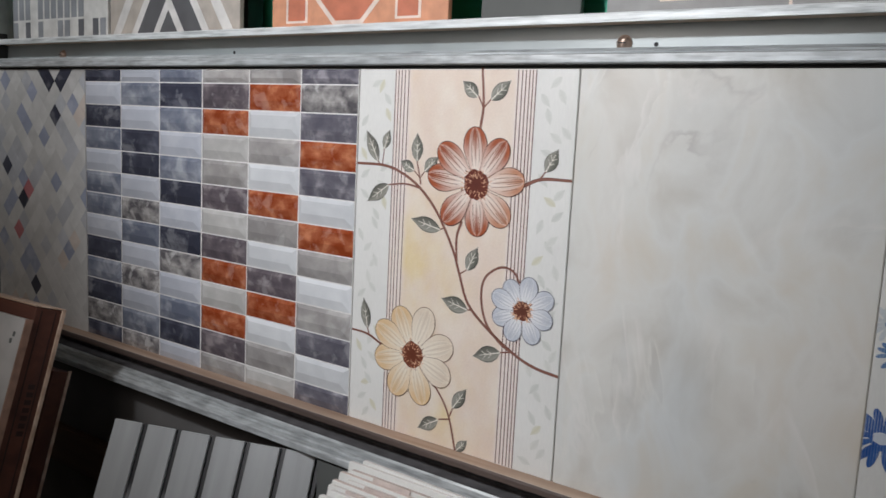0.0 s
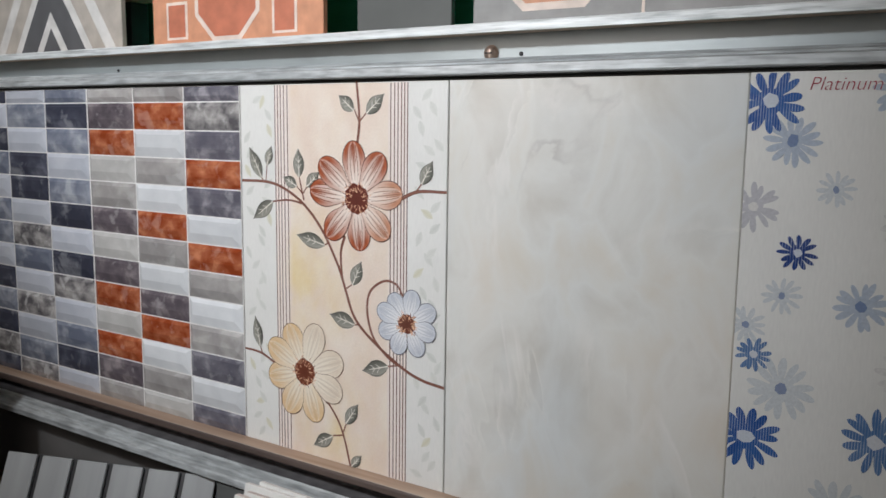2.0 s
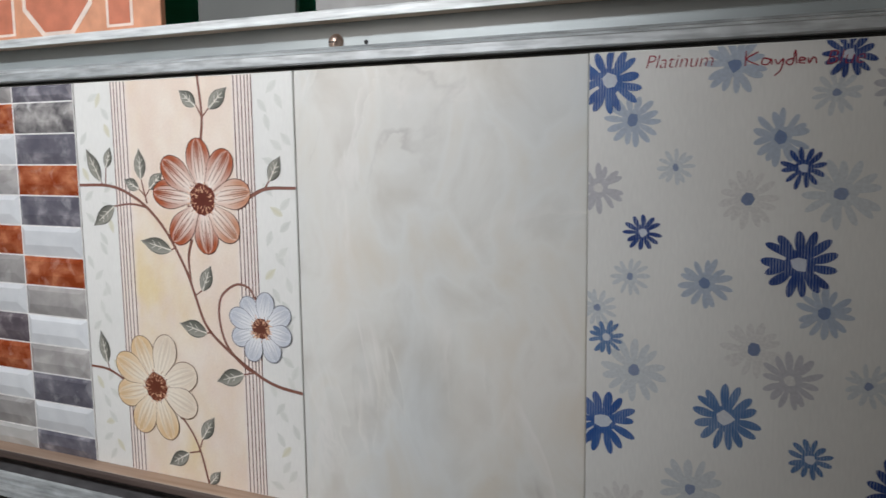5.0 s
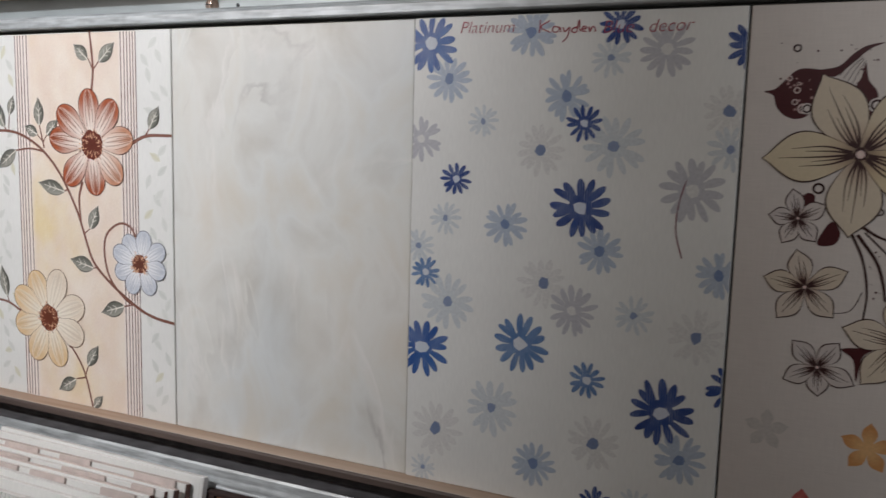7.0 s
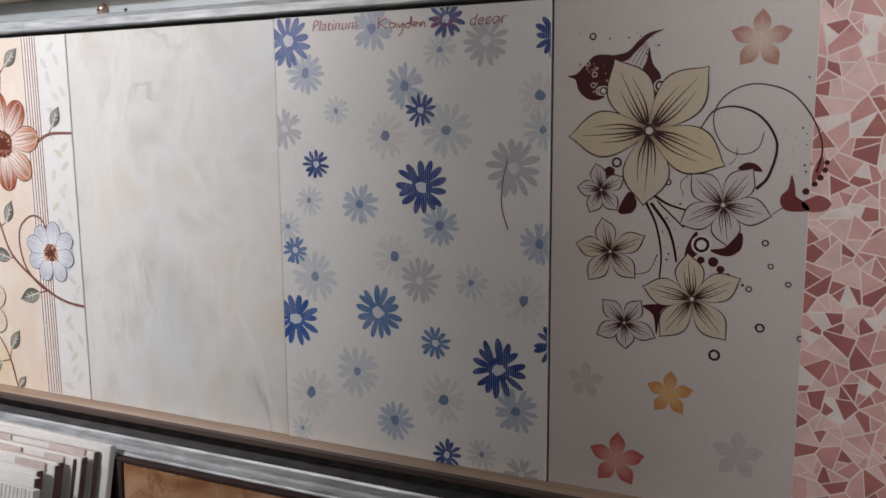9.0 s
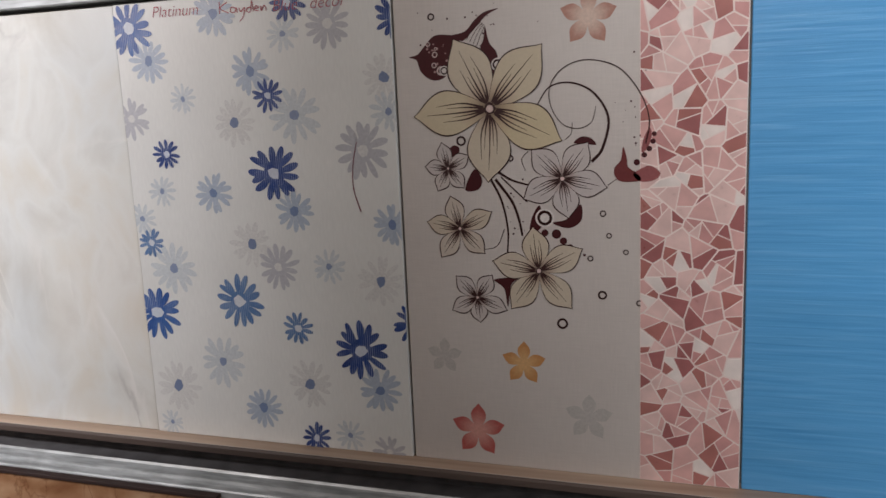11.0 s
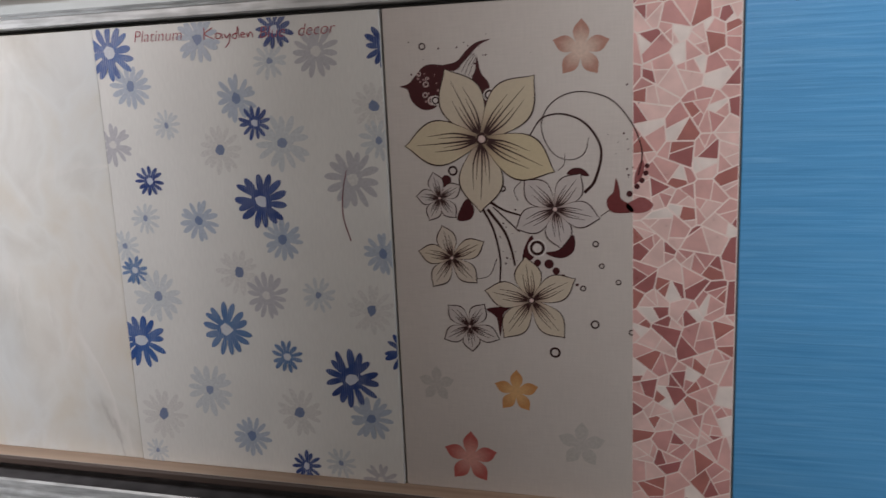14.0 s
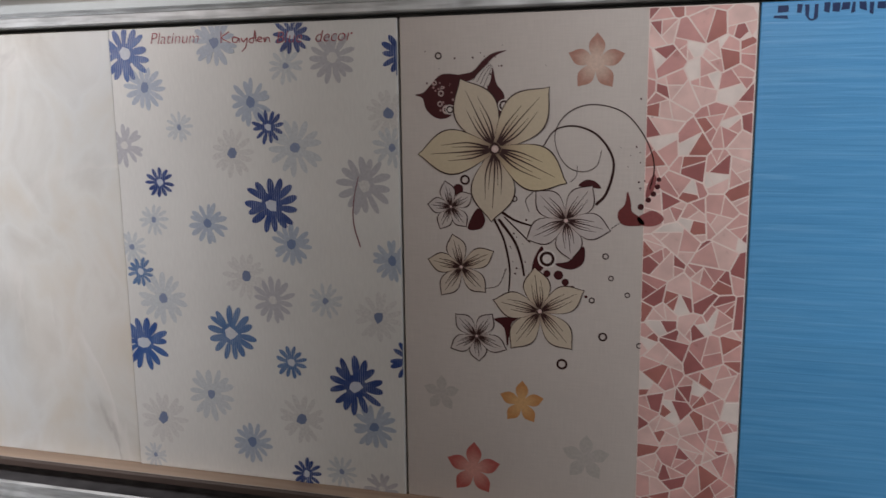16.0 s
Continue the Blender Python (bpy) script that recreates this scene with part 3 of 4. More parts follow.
for pts_, w0, w1 in (
    ([(0.5, 328), (43, 328), (71, 321), (100, 305), (127, 278), (151, 239), (162, 212), (176, 179), (203, 155), (241, 132), (268, 122), (298, 118)], 3.2, 3.4),
    ([(52, 305), (77, 308), (100, 305)], 1.8, 2.6), ([(162, 272), (156, 252), (158, 222)], 3.6, 2.6), ([(179, 444), (183, 403), (180, 376)], 2.8, 3.4),
    ([(176, 413), (183, 400)], 1.5, 2.0), ([(193, 410), (183, 400)], 1.5, 2.0), ([(239, 318), (262, 327), (298, 328)], 4.2, 3.0), ([(259, 326), (267, 337)], 2.0, 1.5),
    ([(243, 212), (234, 224), (217, 226), (198, 212), (194, 189), (202, 161), (222, 141), (241, 132)], 2.4, 3.2), ([(0.5, 117), (28, 115), (55, 104)], 2.6, 3.0),
    ([(135, 72), (150, 54), (160, 33), (169, 0.5)], 2.4, 2.8), ([(143, 32), (159, 36)], 1.6, 2.0), ([(159, 40), (163, 51)], 2.0, 1.5), ([(101, 309), (94, 336)], 2.4, 1.6),
    ([(100, 316), (90, 325)], 1.6, 1.4), ([(99, 316), (106, 325)], 1.6, 1.4), ([(34, 333), (38, 328)], 1.6, 1.6), ([(43, 348), (41, 328)], 1.4, 1.6),
    ([(132, 259), (138, 262)], 1.6, 1.8), ([(172, 217), (163, 211)], 1.5, 1.8), ([(176, 171), (182, 172)], 1.6, 1.8), ([(223, 130), (236, 133)], 1.6, 1.8), ([(27, 123), (30, 115)], 1.5, 1.8),
):
    p.line(pts_, w0, w1, STEM_HI, STEM)
    p.done("printed_stem")
p.disc((135, 73), 3.6, STEM, STEM)
p.done("printed_bud")
LEAF_D, LEAF_L, LEAF_E = srgb(100, 100, 92), srgb(160, 158, 147), srgb(66, 62, 56)
for (b, tip, hw) in (
    ((34, 333), (14, 369), 8.5), ((43, 348), (51, 371), 6.5), ((94, 336), (93, 369), 8.5), ((90, 325), (69, 335), 7), ((106, 325), (125, 343), 8), ((52, 305), (19, 282), 9),
    ((132, 259), (89, 268), 9), ((173, 217), (186, 245), 8.5), ((175, 412), (154, 429), 8), ((193, 409), (217, 430), 8.5), ((266, 335), (280, 360), 8),
    ((176, 171), (139, 179), 9.5), ((223, 130), (187, 119), 9.5), ((163, 51), (181, 78), 8), ((142, 31), (113, 14), 8.5), ((27, 123), (19, 161), 8), ((171, 0.5), (186, 17), 6),
):
    ang, ln = math.degrees(math.atan2(tip[1] - b[1], tip[0] - b[0])), math.hypot(tip[0] - b[0], tip[1] - b[1])
    p.petal(b, ang, 0, ln, hw, lambda s, q: LEAF_E if abs(q) > 0.9 else mixc(LEAF_D, LEAF_L, 0.55 + 0.6 * q - 0.3 * s), 0.75, 11, 11)
    d = ((tip[0] - b[0]) / ln, (tip[1] - b[1]) / ln)
    p.line([b, (b[0] + d[0] * ln * 0.75, b[1] + d[1] * ln * 0.75)], 1.6, 0.6, srgb(228, 222, 210))
    for k, side in ((0.3, 1), (0.3, -1), (0.5, 1), (0.5, -1)):
        q = (b[0] + d[0] * ln * k, b[1] + d[1] * ln * k)
        p.line([q, (q[0] + (d[0] * 0.8 - side * d[1] * 0.7) * hw * 0.75, q[1] + (d[1] * 0.8 + side * d[0] * 0.7) * hw * 0.75)], 1.1, 0.5, srgb(218, 212, 200))
    p.done("printed_leaf")


def bloom(c, petals, half, inner, core, tipc, basec, outline, seed, name, label):
    """A printed dahlia: outlined petals (angle, length) with streaks round a seeded centre."""
    rb = random.Random(seed)
    for i in list(range(0, len(petals), 2)) + list(range(1, len(petals), 2)):
        a, r = petals[i]
        tc = tipc(a)
        p.petal(c, a, inner * 0.5, r + 0.8, half + 0.8, lambda s, q: outline, 0.06, 7, 13)

        def col(s, q, tc=tc):
            t = 1.5 * s ** 1.8 * (0.68 + 0.32 * math.cos(q * 9)) + 0.45 * abs(q) ** 3
            base = mixc(basec, tc, t)
            return mixc(base, outline, 0.24 if abs(q) < 0.07 and 0.15 < s < 0.9 else (0.2 if 0.3 < abs(q) < 0.45 and s < 0.85 else 0))
        p.petal(c, a, inner * 0.5, r, half, col, 0.06, 17, 13)
        ca, sa = math.cos(radians(a)), math.sin(radians(a))
        for off, lo, hi in ((-0.62, 0.5, 0.86), (-0.32, 0.36, 0.93), (0.0, 0.42, 0.97), (0.32, 0.36, 0.93), (0.62, 0.5, 0.86), (-0.16, 0.62, 0.95), (0.18, 0.66, 0.95)):
            run = [(c[0] + d * r * ca - off * half * (0.62 + 0.38 * math.sin(math.pi * d)) * sa, c[1] + d * r * sa + off * half * (0.62 + 0.38 * math.sin(math.pi * d)) * ca) for d in (lo + rb.uniform(-0.05, 0.05), (lo + hi) / 2, hi)]
            p.line(run, 0.4, 1.0, mixc(tc, outline, 0.5 if seed == 1 else 0.1))
            p.level -= LAYER * 0.7
    p.disc(c, inner, mixc(core, (0, 0, 0), 0.3), core, 26, 0.08, seed)
    for i in range(90):
        a, r = rb.uniform(0, 6.283), inner * rb.uniform(0.4, 1.12)
        q = (c[0] + r * math.cos(a), c[1] + r * math.sin(a))
        p.line([q, (q[0] + 3.4 * math.cos(a + rb.uniform(-0.7, 0.7)), q[1] + 3.4 * math.sin(a + rb.uniform(-0.7, 0.7)))], 1.1, 0.6, mixc(core, srgb(226, 180, 146), rb.choice((0.0, 0.5, 1.0, 1.0))))
        p.level -= LAYER * 0.8
    p.done(name, label)


WARM = srgb(240, 228, 216)
bloom((179, 315), ((95, 64), (54, 62), (8, 63), (-43, 60), (-85, 58), (-133, 63), (174, 68), (142, 67)), 15.5, 17, srgb(112, 54, 42),
      lambda a: mixc(srgb(168, 86, 52), srgb(204, 152, 122), 0.75 if -70 < a < 30 else 0.0), WARM, srgb(84, 46, 38), 1, "printed_flower", "rust-coloured dahlia print")
bloom((100, 103), ((115, 61), (70, 64), (21, 63), (-21, 61), (-72, 62), (-118, 62), (-165, 60), (154, 64)), 16.5, 16, srgb(118, 62, 44),
      lambda a: mixc(srgb(224, 192, 148), srgb(226, 210, 190), 1.0 if -30 < a < 90 else 0.0), srgb(240, 230, 212), srgb(128, 98, 78), 2, "printed_flower", "cream-yellow dahlia print")
bloom((249, 182), ((125, 38), (77, 39), (30, 42), (-12, 38), (-61, 38), (-115, 38), (-159, 40), (161, 42)), 11, 11, srgb(116, 66, 52),
      lambda a: srgb(196, 200, 208), srgb(236, 236, 236), srgb(112, 114, 124), 3, "printed_flower", "bluish white dahlia print")

# plain marble tile
tile(-0.3865, "cream and grey marbled plain wall tile", MARBLE, w=0.2935)

# tile with blue daisies
dai = tile(-0.092, "white wall tile printed with scattered blue daisies", WHITE_GLAZE, w=0.2925, h=0.4425, y=-0.002)
STRIPED = ink_material("striped_blue_print", 0.3, 0.12, stripes=143)
p = Print(dai, w=292.5, h=442)
DKIND = {
    "faint": (srgb(222, 220, 216), srgb(226, 224, 219), srgb(124, 138, 168), 0.25, 1.0),
    "pale": (srgb(208, 213, 215), srgb(214, 217, 217), srgb(140, 153, 180), 0.2, 1.0),
    "grey": (srgb(194, 193, 197), srgb(200, 199, 201), srgb(224, 222, 218), 0.22, 1.0),
    "light": (srgb(180, 191, 205), srgb(194, 202, 211), srgb(122, 140, 174), 0.25, 1.0),
    "slate": (srgb(74, 112, 160), srgb(106, 138, 178), srgb(214, 216, 220), 0.25, 1.0),
    # navy print at the tile's left, with the glare put into a lighter blue
    "royal": (srgb(28, 78, 148), srgb(56, 106, 170), srgb(206, 212, 220), 0.26, 1.0),
    "navy": (srgb(20, 54, 120), srgb(34, 72, 142), srgb(208, 212, 222), 0.24, 1.0),
}
DAISIES = {
    "faint": ((126, 325, 21), (134, 206, 22), (269, 173, 22), (32, 54, 25), (187, 66, 23), (283, 360, 20)),
    "pale": ((71, 349, 14), (191, 330, 25), (36, 259, 15), (41, 180, 25), (216, 186, 16), (89, 84, 25), (227, 16, 15), (19, 12, 13), (185, 404, 16), (9, 231, 16), (286, 330, 17)),
    "grey": ((231, 410, 21), (258, 296, 25), (162, 184, 21), (9, 332, 19), (268, 2, 16)),
    "light": ((148, 372, 20), (184, 239, 19), (96, 257, 19), (262, 65, 21), (132, 37, 20), (36, 387, 20), (284, 227, 19), (114, 427, 21)),
    "slate": ((178, 123, 15.5), (17, 206, 14.5), (115, 148, 25)),
    "royal": ((17, 419, 25), (15, 133, 26)),
    "navy": ((165, 276, 26), (165, 349, 15), (46, 296, 14.5), (244, 104, 26.5), (190, 10, 15), (299, 412, 20), (300, 133, 20), (192, 431, 17)),
}
rd = random.Random(21)
for kind, spots in DAISIES.items():
    cin, cout, ccore, rc, _ = DKIND[kind]
    for (u, v, r) in spots:
        n = 12 if r < 18 else 14
        p.mat = STRIPED if kind in ("slate", "royal", "navy") else INK
        a0 = rd.uniform(0, 360)
        lv = p.level
        p.disc((u, v), r * 0.43, cin, mixc(cin, cout, 0.3), 22, 0.13, int(v))
        for i in range(n):
            a = a0 + 360 * i / n + rd.uniform(-6, 6)
            ln = r * rd.uniform(0.98, 1.17)
            tone = rd.uniform(0, 0.6)
            p.level = lv + 0.001 + 0.0004 * i
            p.petal((u, v), a, r * 0.12, ln, r * rd.uniform(0.115, 0.15), lambda s, q, t=tone: mixc(cin, cout, t + 0.35 * math.sin(q * 9)), 0.05, 7, 7, rd.uniform(-0.05, 0.05))
        p.level = lv + 0.007
        p.disc((u, v), r * rc, ccore, ccore, 7, 0.24, int(u))
        p.done("printed_daisy", {"faint": "barely visible grey daisy", "pale": "pale grey-blue daisy", "grey": "warm grey daisy", "light": "light blue daisy", "slate": "slate blue daisy", "royal": "navy daisy lightened by glare", "navy": "navy blue daisy"}[kind])
        p.level = lv + 0.009
p.mat = INK
p.level += 0.01
p.line([(253, 304), (248, 283), (247, 261), (253, 239)], 0.6, 1.0, srgb(136, 62, 78))
p.done("pen_stroke", "thin dark pen mark")
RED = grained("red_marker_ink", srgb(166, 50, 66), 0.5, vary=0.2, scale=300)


def lettering(text, x, z, size, mat, parent, shear, tilt, y):
    cu = bpy.data.curves.new("handwriting", "FONT")
    cu.body, cu.size, cu.shear, cu.fill_mode, cu.offset = text, size, shear, "BOTH", -0.00025
    cu.materials.append(mat)
    ob = new("handwriting", cu)
    ob.parent = parent
    ob.matrix_basis = pose(x, y, z, 90, 0, 0) @ pose(0, 0, 0, 0, 0, tilt)
    return tagged(ob, "red handwriting with a marker")


lettering("Platinum", 0.045, 0.4275, 0.0152, RED, dai, 0.25, -0.5, -p.level / 1000)
lettering("Blue", 0.176, 0.4245, 0.0150, RED, dai, 0.25, -0.5, -p.level / 1000)
lettering("decor", 0.214, 0.4240, 0.0152, RED, dai, 0.3, 1, -p.level / 1000)
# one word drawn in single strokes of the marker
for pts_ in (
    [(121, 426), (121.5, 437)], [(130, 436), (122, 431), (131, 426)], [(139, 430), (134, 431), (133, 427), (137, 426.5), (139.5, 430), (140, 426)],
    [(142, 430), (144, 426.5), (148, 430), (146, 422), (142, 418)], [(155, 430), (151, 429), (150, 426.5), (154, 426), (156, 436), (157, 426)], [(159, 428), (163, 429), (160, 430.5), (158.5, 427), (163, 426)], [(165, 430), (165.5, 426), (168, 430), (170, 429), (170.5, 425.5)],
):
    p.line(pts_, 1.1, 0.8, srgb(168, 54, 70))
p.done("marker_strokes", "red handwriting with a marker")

# decor tile with blossoms and a mosaic border
dec = tile(0.2025, "white decor tile with line-drawn blossoms and mosaic border", WOVEN, w=0.2945, y=-0.001)
p = Print(dec, w=294.5, h=442, lift=0.06)
MAROON, INKBROWN = srgb(74, 28, 32), srgb(54, 24, 23)
for (u, v, r, c0, c1, lab) in (
    (170, 400, 22, (186, 138, 122), (222, 196, 180), "faded peach star flower"), (109, 101, 19, (204, 146, 92), (222, 176, 124), "orange star flower"),
    (64, 33, 24, (188, 98, 92), (220, 160, 148), "red star flower"), (34, 104, 16, (194, 188, 181), (199, 192, 186), "barely visible grey star flower"), (167, 54, 20, (194, 189, 182), (199, 193, 187), "barely visible grey star flower"),
):
    for i in range(5):
        p.petal((u, v), 88 + 72 * i, 0.5, r * 1.10, r * 0.305, lambda s, q: mixc(srgb(*c1), srgb(*c0), 1.6 * s - 0.35 + 0.55 * abs(q) * s), 2, 7, 11)
        p.level -= LAYER * 0.8
    p.disc((u, v), r * 0.17, srgb(*c1), srgb(*c1))
    p.done("printed_star_flower", lab)
for pts_, lab in (
    ([(13, 376), (21, 378), (28, 385), (37, 393), (50, 393), (57, 390), (53, 380), (49, 367), (46, 358), (38, 355), (30, 357), (23, 364), (20, 373)], "leaf"),
    ([(52, 392), (65, 395), (74, 404), (83, 410), (95, 412), (86, 408), (80, 403), (71, 394), (62, 387)], "tendril"),
    ([(83, 398), (86, 385), (92, 377), (93, 370), (89, 353), (84, 362), (81, 372), (78, 380), (81, 387)], "leaf"),
    ([(198, 294), (201, 284), (202, 277), (209, 272), (212, 266), (197, 265), (191, 270), (191, 277), (196, 283)], "bud"),
    ([(206, 271), (213, 276), (220, 278), (228, 272), (223, 266), (212, 265)], "petal"),
    ([(213, 289), (214, 299), (219, 309), (221, 303), (218, 293)], "petal"),
    ([(138, 230), (150, 233), (162, 246), (163, 233), (155, 226), (146, 226)], "leaf"), ([(60, 259), (69, 277), (76, 268), (72, 259)], "leaf"), ([(84, 178), (105, 180), (99, 173), (96, 153), (93, 170)], "leaf"), ([(120, 235), (127, 245), (128, 226), (118, 222)], "leaf"),
    ([(157, 298), (163, 303), (171, 302), (176, 296), (166, 297)], "leaf"), ([(29, 336), (36, 343), (48, 346), (62, 343), (60, 338), (42, 340)], "leaf"), ([(44, 290), (50, 298), (56, 296), (54, 288)], "leaf"),
):
    p.level = 0.6 if lab in ("bud", "petal") else min(p.level, 0.3)
    p.poly(pts_, {"bud": srgb(118, 56, 56), "petal": srgb(158, 92, 92)}.get(lab, MAROON))
    p.done("printed_" + lab, "faded plum silhouette" if lab == "petal" else "maroon silhouette")
rd3 = random.Random(17)
for i in range(16):
    q = (rd3.uniform(29, 49), rd3.uniform(361, 387))
    p.disc(q, rd3.uniform(0.5, 1.3), srgb(196, 168, 164), srgb(150, 110, 108), 8)
p.level = 0.3
for q, r in (((31, 386), 2.2), ((37, 377), 2.6), ((36, 368), 2.4), ((42, 363), 4.0), ((38, 382), 1.4)):
    p.ring(q, r, r * 0.4, srgb(206, 186, 180), 14)
p.done("printed_lace", "pale lace dots on the leaf")
for k in range(4):
    p.line([(66 + 3 * k, 388 - 2 * k), (72 + 2.6 * k, 396 - k), (80 + k, 402 - k)], 0.5, 0.35, INKBROWN)
    p.level -= LAYER
p.done("printed_veins", "thin dark veins beside the leaf")
for pts_, w0, w1 in (
    ([(176, 328), (172, 315), (161, 310), (148, 314), (139, 327), (137, 343), (145, 357), (160, 365), (177, 365), (195, 358), (209, 342), (217, 325), (219, 311), (216, 296)], 0.5, 1.1), ([(126, 330), (137, 345), (155, 348), (174, 339), (186, 318), (181, 293), (172, 282)], 0.9, 2.6),
    ([(150, 301), (155, 306), (156, 315)], 0.5, 0.5), ([(84, 268), (93, 249), (98, 224), (97, 201)], 2.2, 1.2), ([(88, 268), (102, 249), (108, 233), (111, 218)], 2.6, 1.8),
    ([(91, 274), (103, 267), (120, 262)], 2.4, 1.4), ([(93, 270), (116, 248)], 1.2, 1.2), ([(76, 205), (88, 209), (95, 224)], 0.5, 0.6), ([(115, 275), (112, 285), (118, 292)], 0.5, 0.6), ([(185, 262), (194, 268), (200, 270)], 0.5, 0.6),
):
    lv = p.level
    if max(q[0] for q in pts_) > 211:
        p.level = 0.6
    p.line(pts_, w0, w1, INKBROWN)
    p.level = lv + LAYER
    p.done("printed_tendril")
for (u, v, r) in ((35, 409, 3.1), (45, 363, 3.4), (181, 238, 2.8), (186, 219, 2.4), (200, 205, 2.4), (170, 199, 2.6), (180, 167, 3.9), (145, 140, 4.9), (211, 161, 2.6), (131, 234, 6.6), (102, 286, 2.8), (58, 302, 4.4), (93, 366, 4.4)):
    if (u, v) in ((131, 234), (45, 363), (93, 366)):
        p.disc((u, v), r * 1.25, srgb(222, 214, 208), srgb(222, 214, 208))
    p.ring((u, v), r, r * 0.38, INKBROWN)
    p.done("printed_ring")
for (u, v, r) in ((141, 220, 4.2), (147, 214, 3.2), (153, 209, 2.2), (165, 202, 1.3), (131, 221, 3.1), (223, 304, 2.0), (222, 298, 2.2), (219, 292, 2.3), (215, 287, 2.3), (209, 281, 2.6)):
    lv = p.level
    if u > 208:
        p.level = 0.6
    p.disc((u, v), r, MAROON, MAROON, 12)
    p.level = lv + LAYER
    p.done("printed_dot")
rd2 = random.Random(8)
for i in range(60):
    u, v = ((rd2.gauss(210, 8), rd2.gauss(318, 16)), (rd2.gauss(108, 9), rd2.gauss(240, 14)), (rd2.gauss(70, 26), rd2.gauss(400, 11)))[i % 3]
    p.disc((u, v), rd2.choice((0.4, 0.6, 0.9)), MAROON, MAROON, 6)
    p.level -= LAYER * 0.9
p.done("printed_speckles", "tiny maroon speckles")


def lily(c, petals, half, tint, edge, core, seed, label):
    """A line-drawn blossom of five pointed petals (angle, length)."""
    rb = random.Random(seed)
    order = sorted(range(5), key=lambda i: (i * 2) % 5)
    for i in order:
        a, r = petals[i]
        own = mixc(tint, srgb(202, 190, 180), rb.uniform(0, 0.6))
        p.petal(c, a, 1.0, r + 1.0, half + (1.1 if half > 15 else 0.8), lambda s, q: edge, 2, 7, 19)
        p.petal(c, a, 1.0, r, half, lambda s, q: mixc(mixc(core, srgb(150, 104, 84), s * 4), own, (s / 0.42) ** 0.85 + 0.2 * abs(q) - 0.1 * q * (s > 0.4)), 2, 13, 19)
        ca, sa = math.cos(radians(a)), math.sin(radians(a))
        for off, ln in ((0.04, 0.84), (0.42, 0.62), (-0.42, 0.7), (0.22, 0.5), (-0.22, 0.56)):
            pts_ = [(c[0] + d * r * ca - off * half * math.sin(math.pi * min(1, d)) * sa, c[1] + d * r * sa + off * half * math.sin(math.pi * min(1, d)) * ca) for d in (0.08, ln * 0.5, ln)]
            p.line(pts_, max(1.3, r * 0.03), 0.3, core)
            p.level -= LAYER * 0.8
    p.disc(c, half * 0.27, core, core, 18, 0.2, seed)
    p.disc(c, half * 0.17, srgb(222, 204, 196), srgb(206, 178, 170), 12)
    p.done("printed_blossom", label)


p.mat = INK_SOFT
CREAMY, GREYISH = srgb(205, 189, 156), srgb(196, 187, 183)
lily((45, 278), ((103, 23), (30, 22), (-51, 22), (-117, 22), (175, 21)), 6.5, GREYISH, srgb(62, 32, 29), INKBROWN, 1, "grey line-drawn blossom")
lily((54, 224), ((105, 30), (27, 33), (-45, 31), (-125, 32), (169, 31)), 8.5, srgb(200, 185, 165), srgb(62, 32, 29), INKBROWN, 2, "pale cream line-drawn blossom")
lily((68, 161), ((135, 27), (56, 25), (-22, 29), (-85, 23), (-152, 27)), 7.5, GREYISH, srgb(62, 32, 29), INKBROWN, 3, "grey line-drawn blossom")
lily((147, 268), ((136, 36), (54, 37), (-12, 38), (-82, 34), (-153, 38)), 11, GREYISH, srgb(62, 32, 29), INKBROWN, 4, "grey line-drawn blossom")
lily((125, 187), ((97, 39), (28, 43), (-49, 43), (-126, 43), (169, 42)), 11.5, srgb(204, 188, 158), srgb(62, 32, 29), INKBROWN, 5, "cream line-drawn blossom")
lily((85, 329), ((117, 67), (48, 69), (-25, 68), (-93, 63), (-176, 69)), 19, CREAMY, INKBROWN, INKBROWN, 6, "large cream line-drawn blossom")

# mosaic border: broken pieces from a Voronoi cut
MU0, MU1 = 0.2115, 0.2935
PINKS = [grained("mosaic_pink_" + n, srgb(*c), 0.3, vary=0.12, scale=50, bump=0.05) for n, c in
         (("rose", (228, 180, 173)), ("pale", (238, 203, 195)), ("white", (243, 230, 222)), ("dusty", (212, 156, 151)), ("brick", (172, 108, 106)), ("rust", (184, 120, 112)))]
part("mosaic_bed", box(MU0, MU1 + 0.0006, -0.0002, 0.0, 0.0005, H - 0.0005), grained("pink_white_grout", srgb(246, 228, 220), 0.5, vary=0.05, scale=80), dec, "pale pink grout bed")
rm = random.Random(4)
seeds, shards = [], []
while len(seeds) < 88:
    q = (rm.uniform(MU0 - 0.012, MU1 + 0.012), rm.uniform(-0.012, H + 0.012))
    if all((q[0] - s[0]) ** 2 + (q[1] - s[1]) ** 2 > 0.0145 ** 2 * rm.uniform(0.2, 1.6) for s in seeds):
        seeds.append(q)
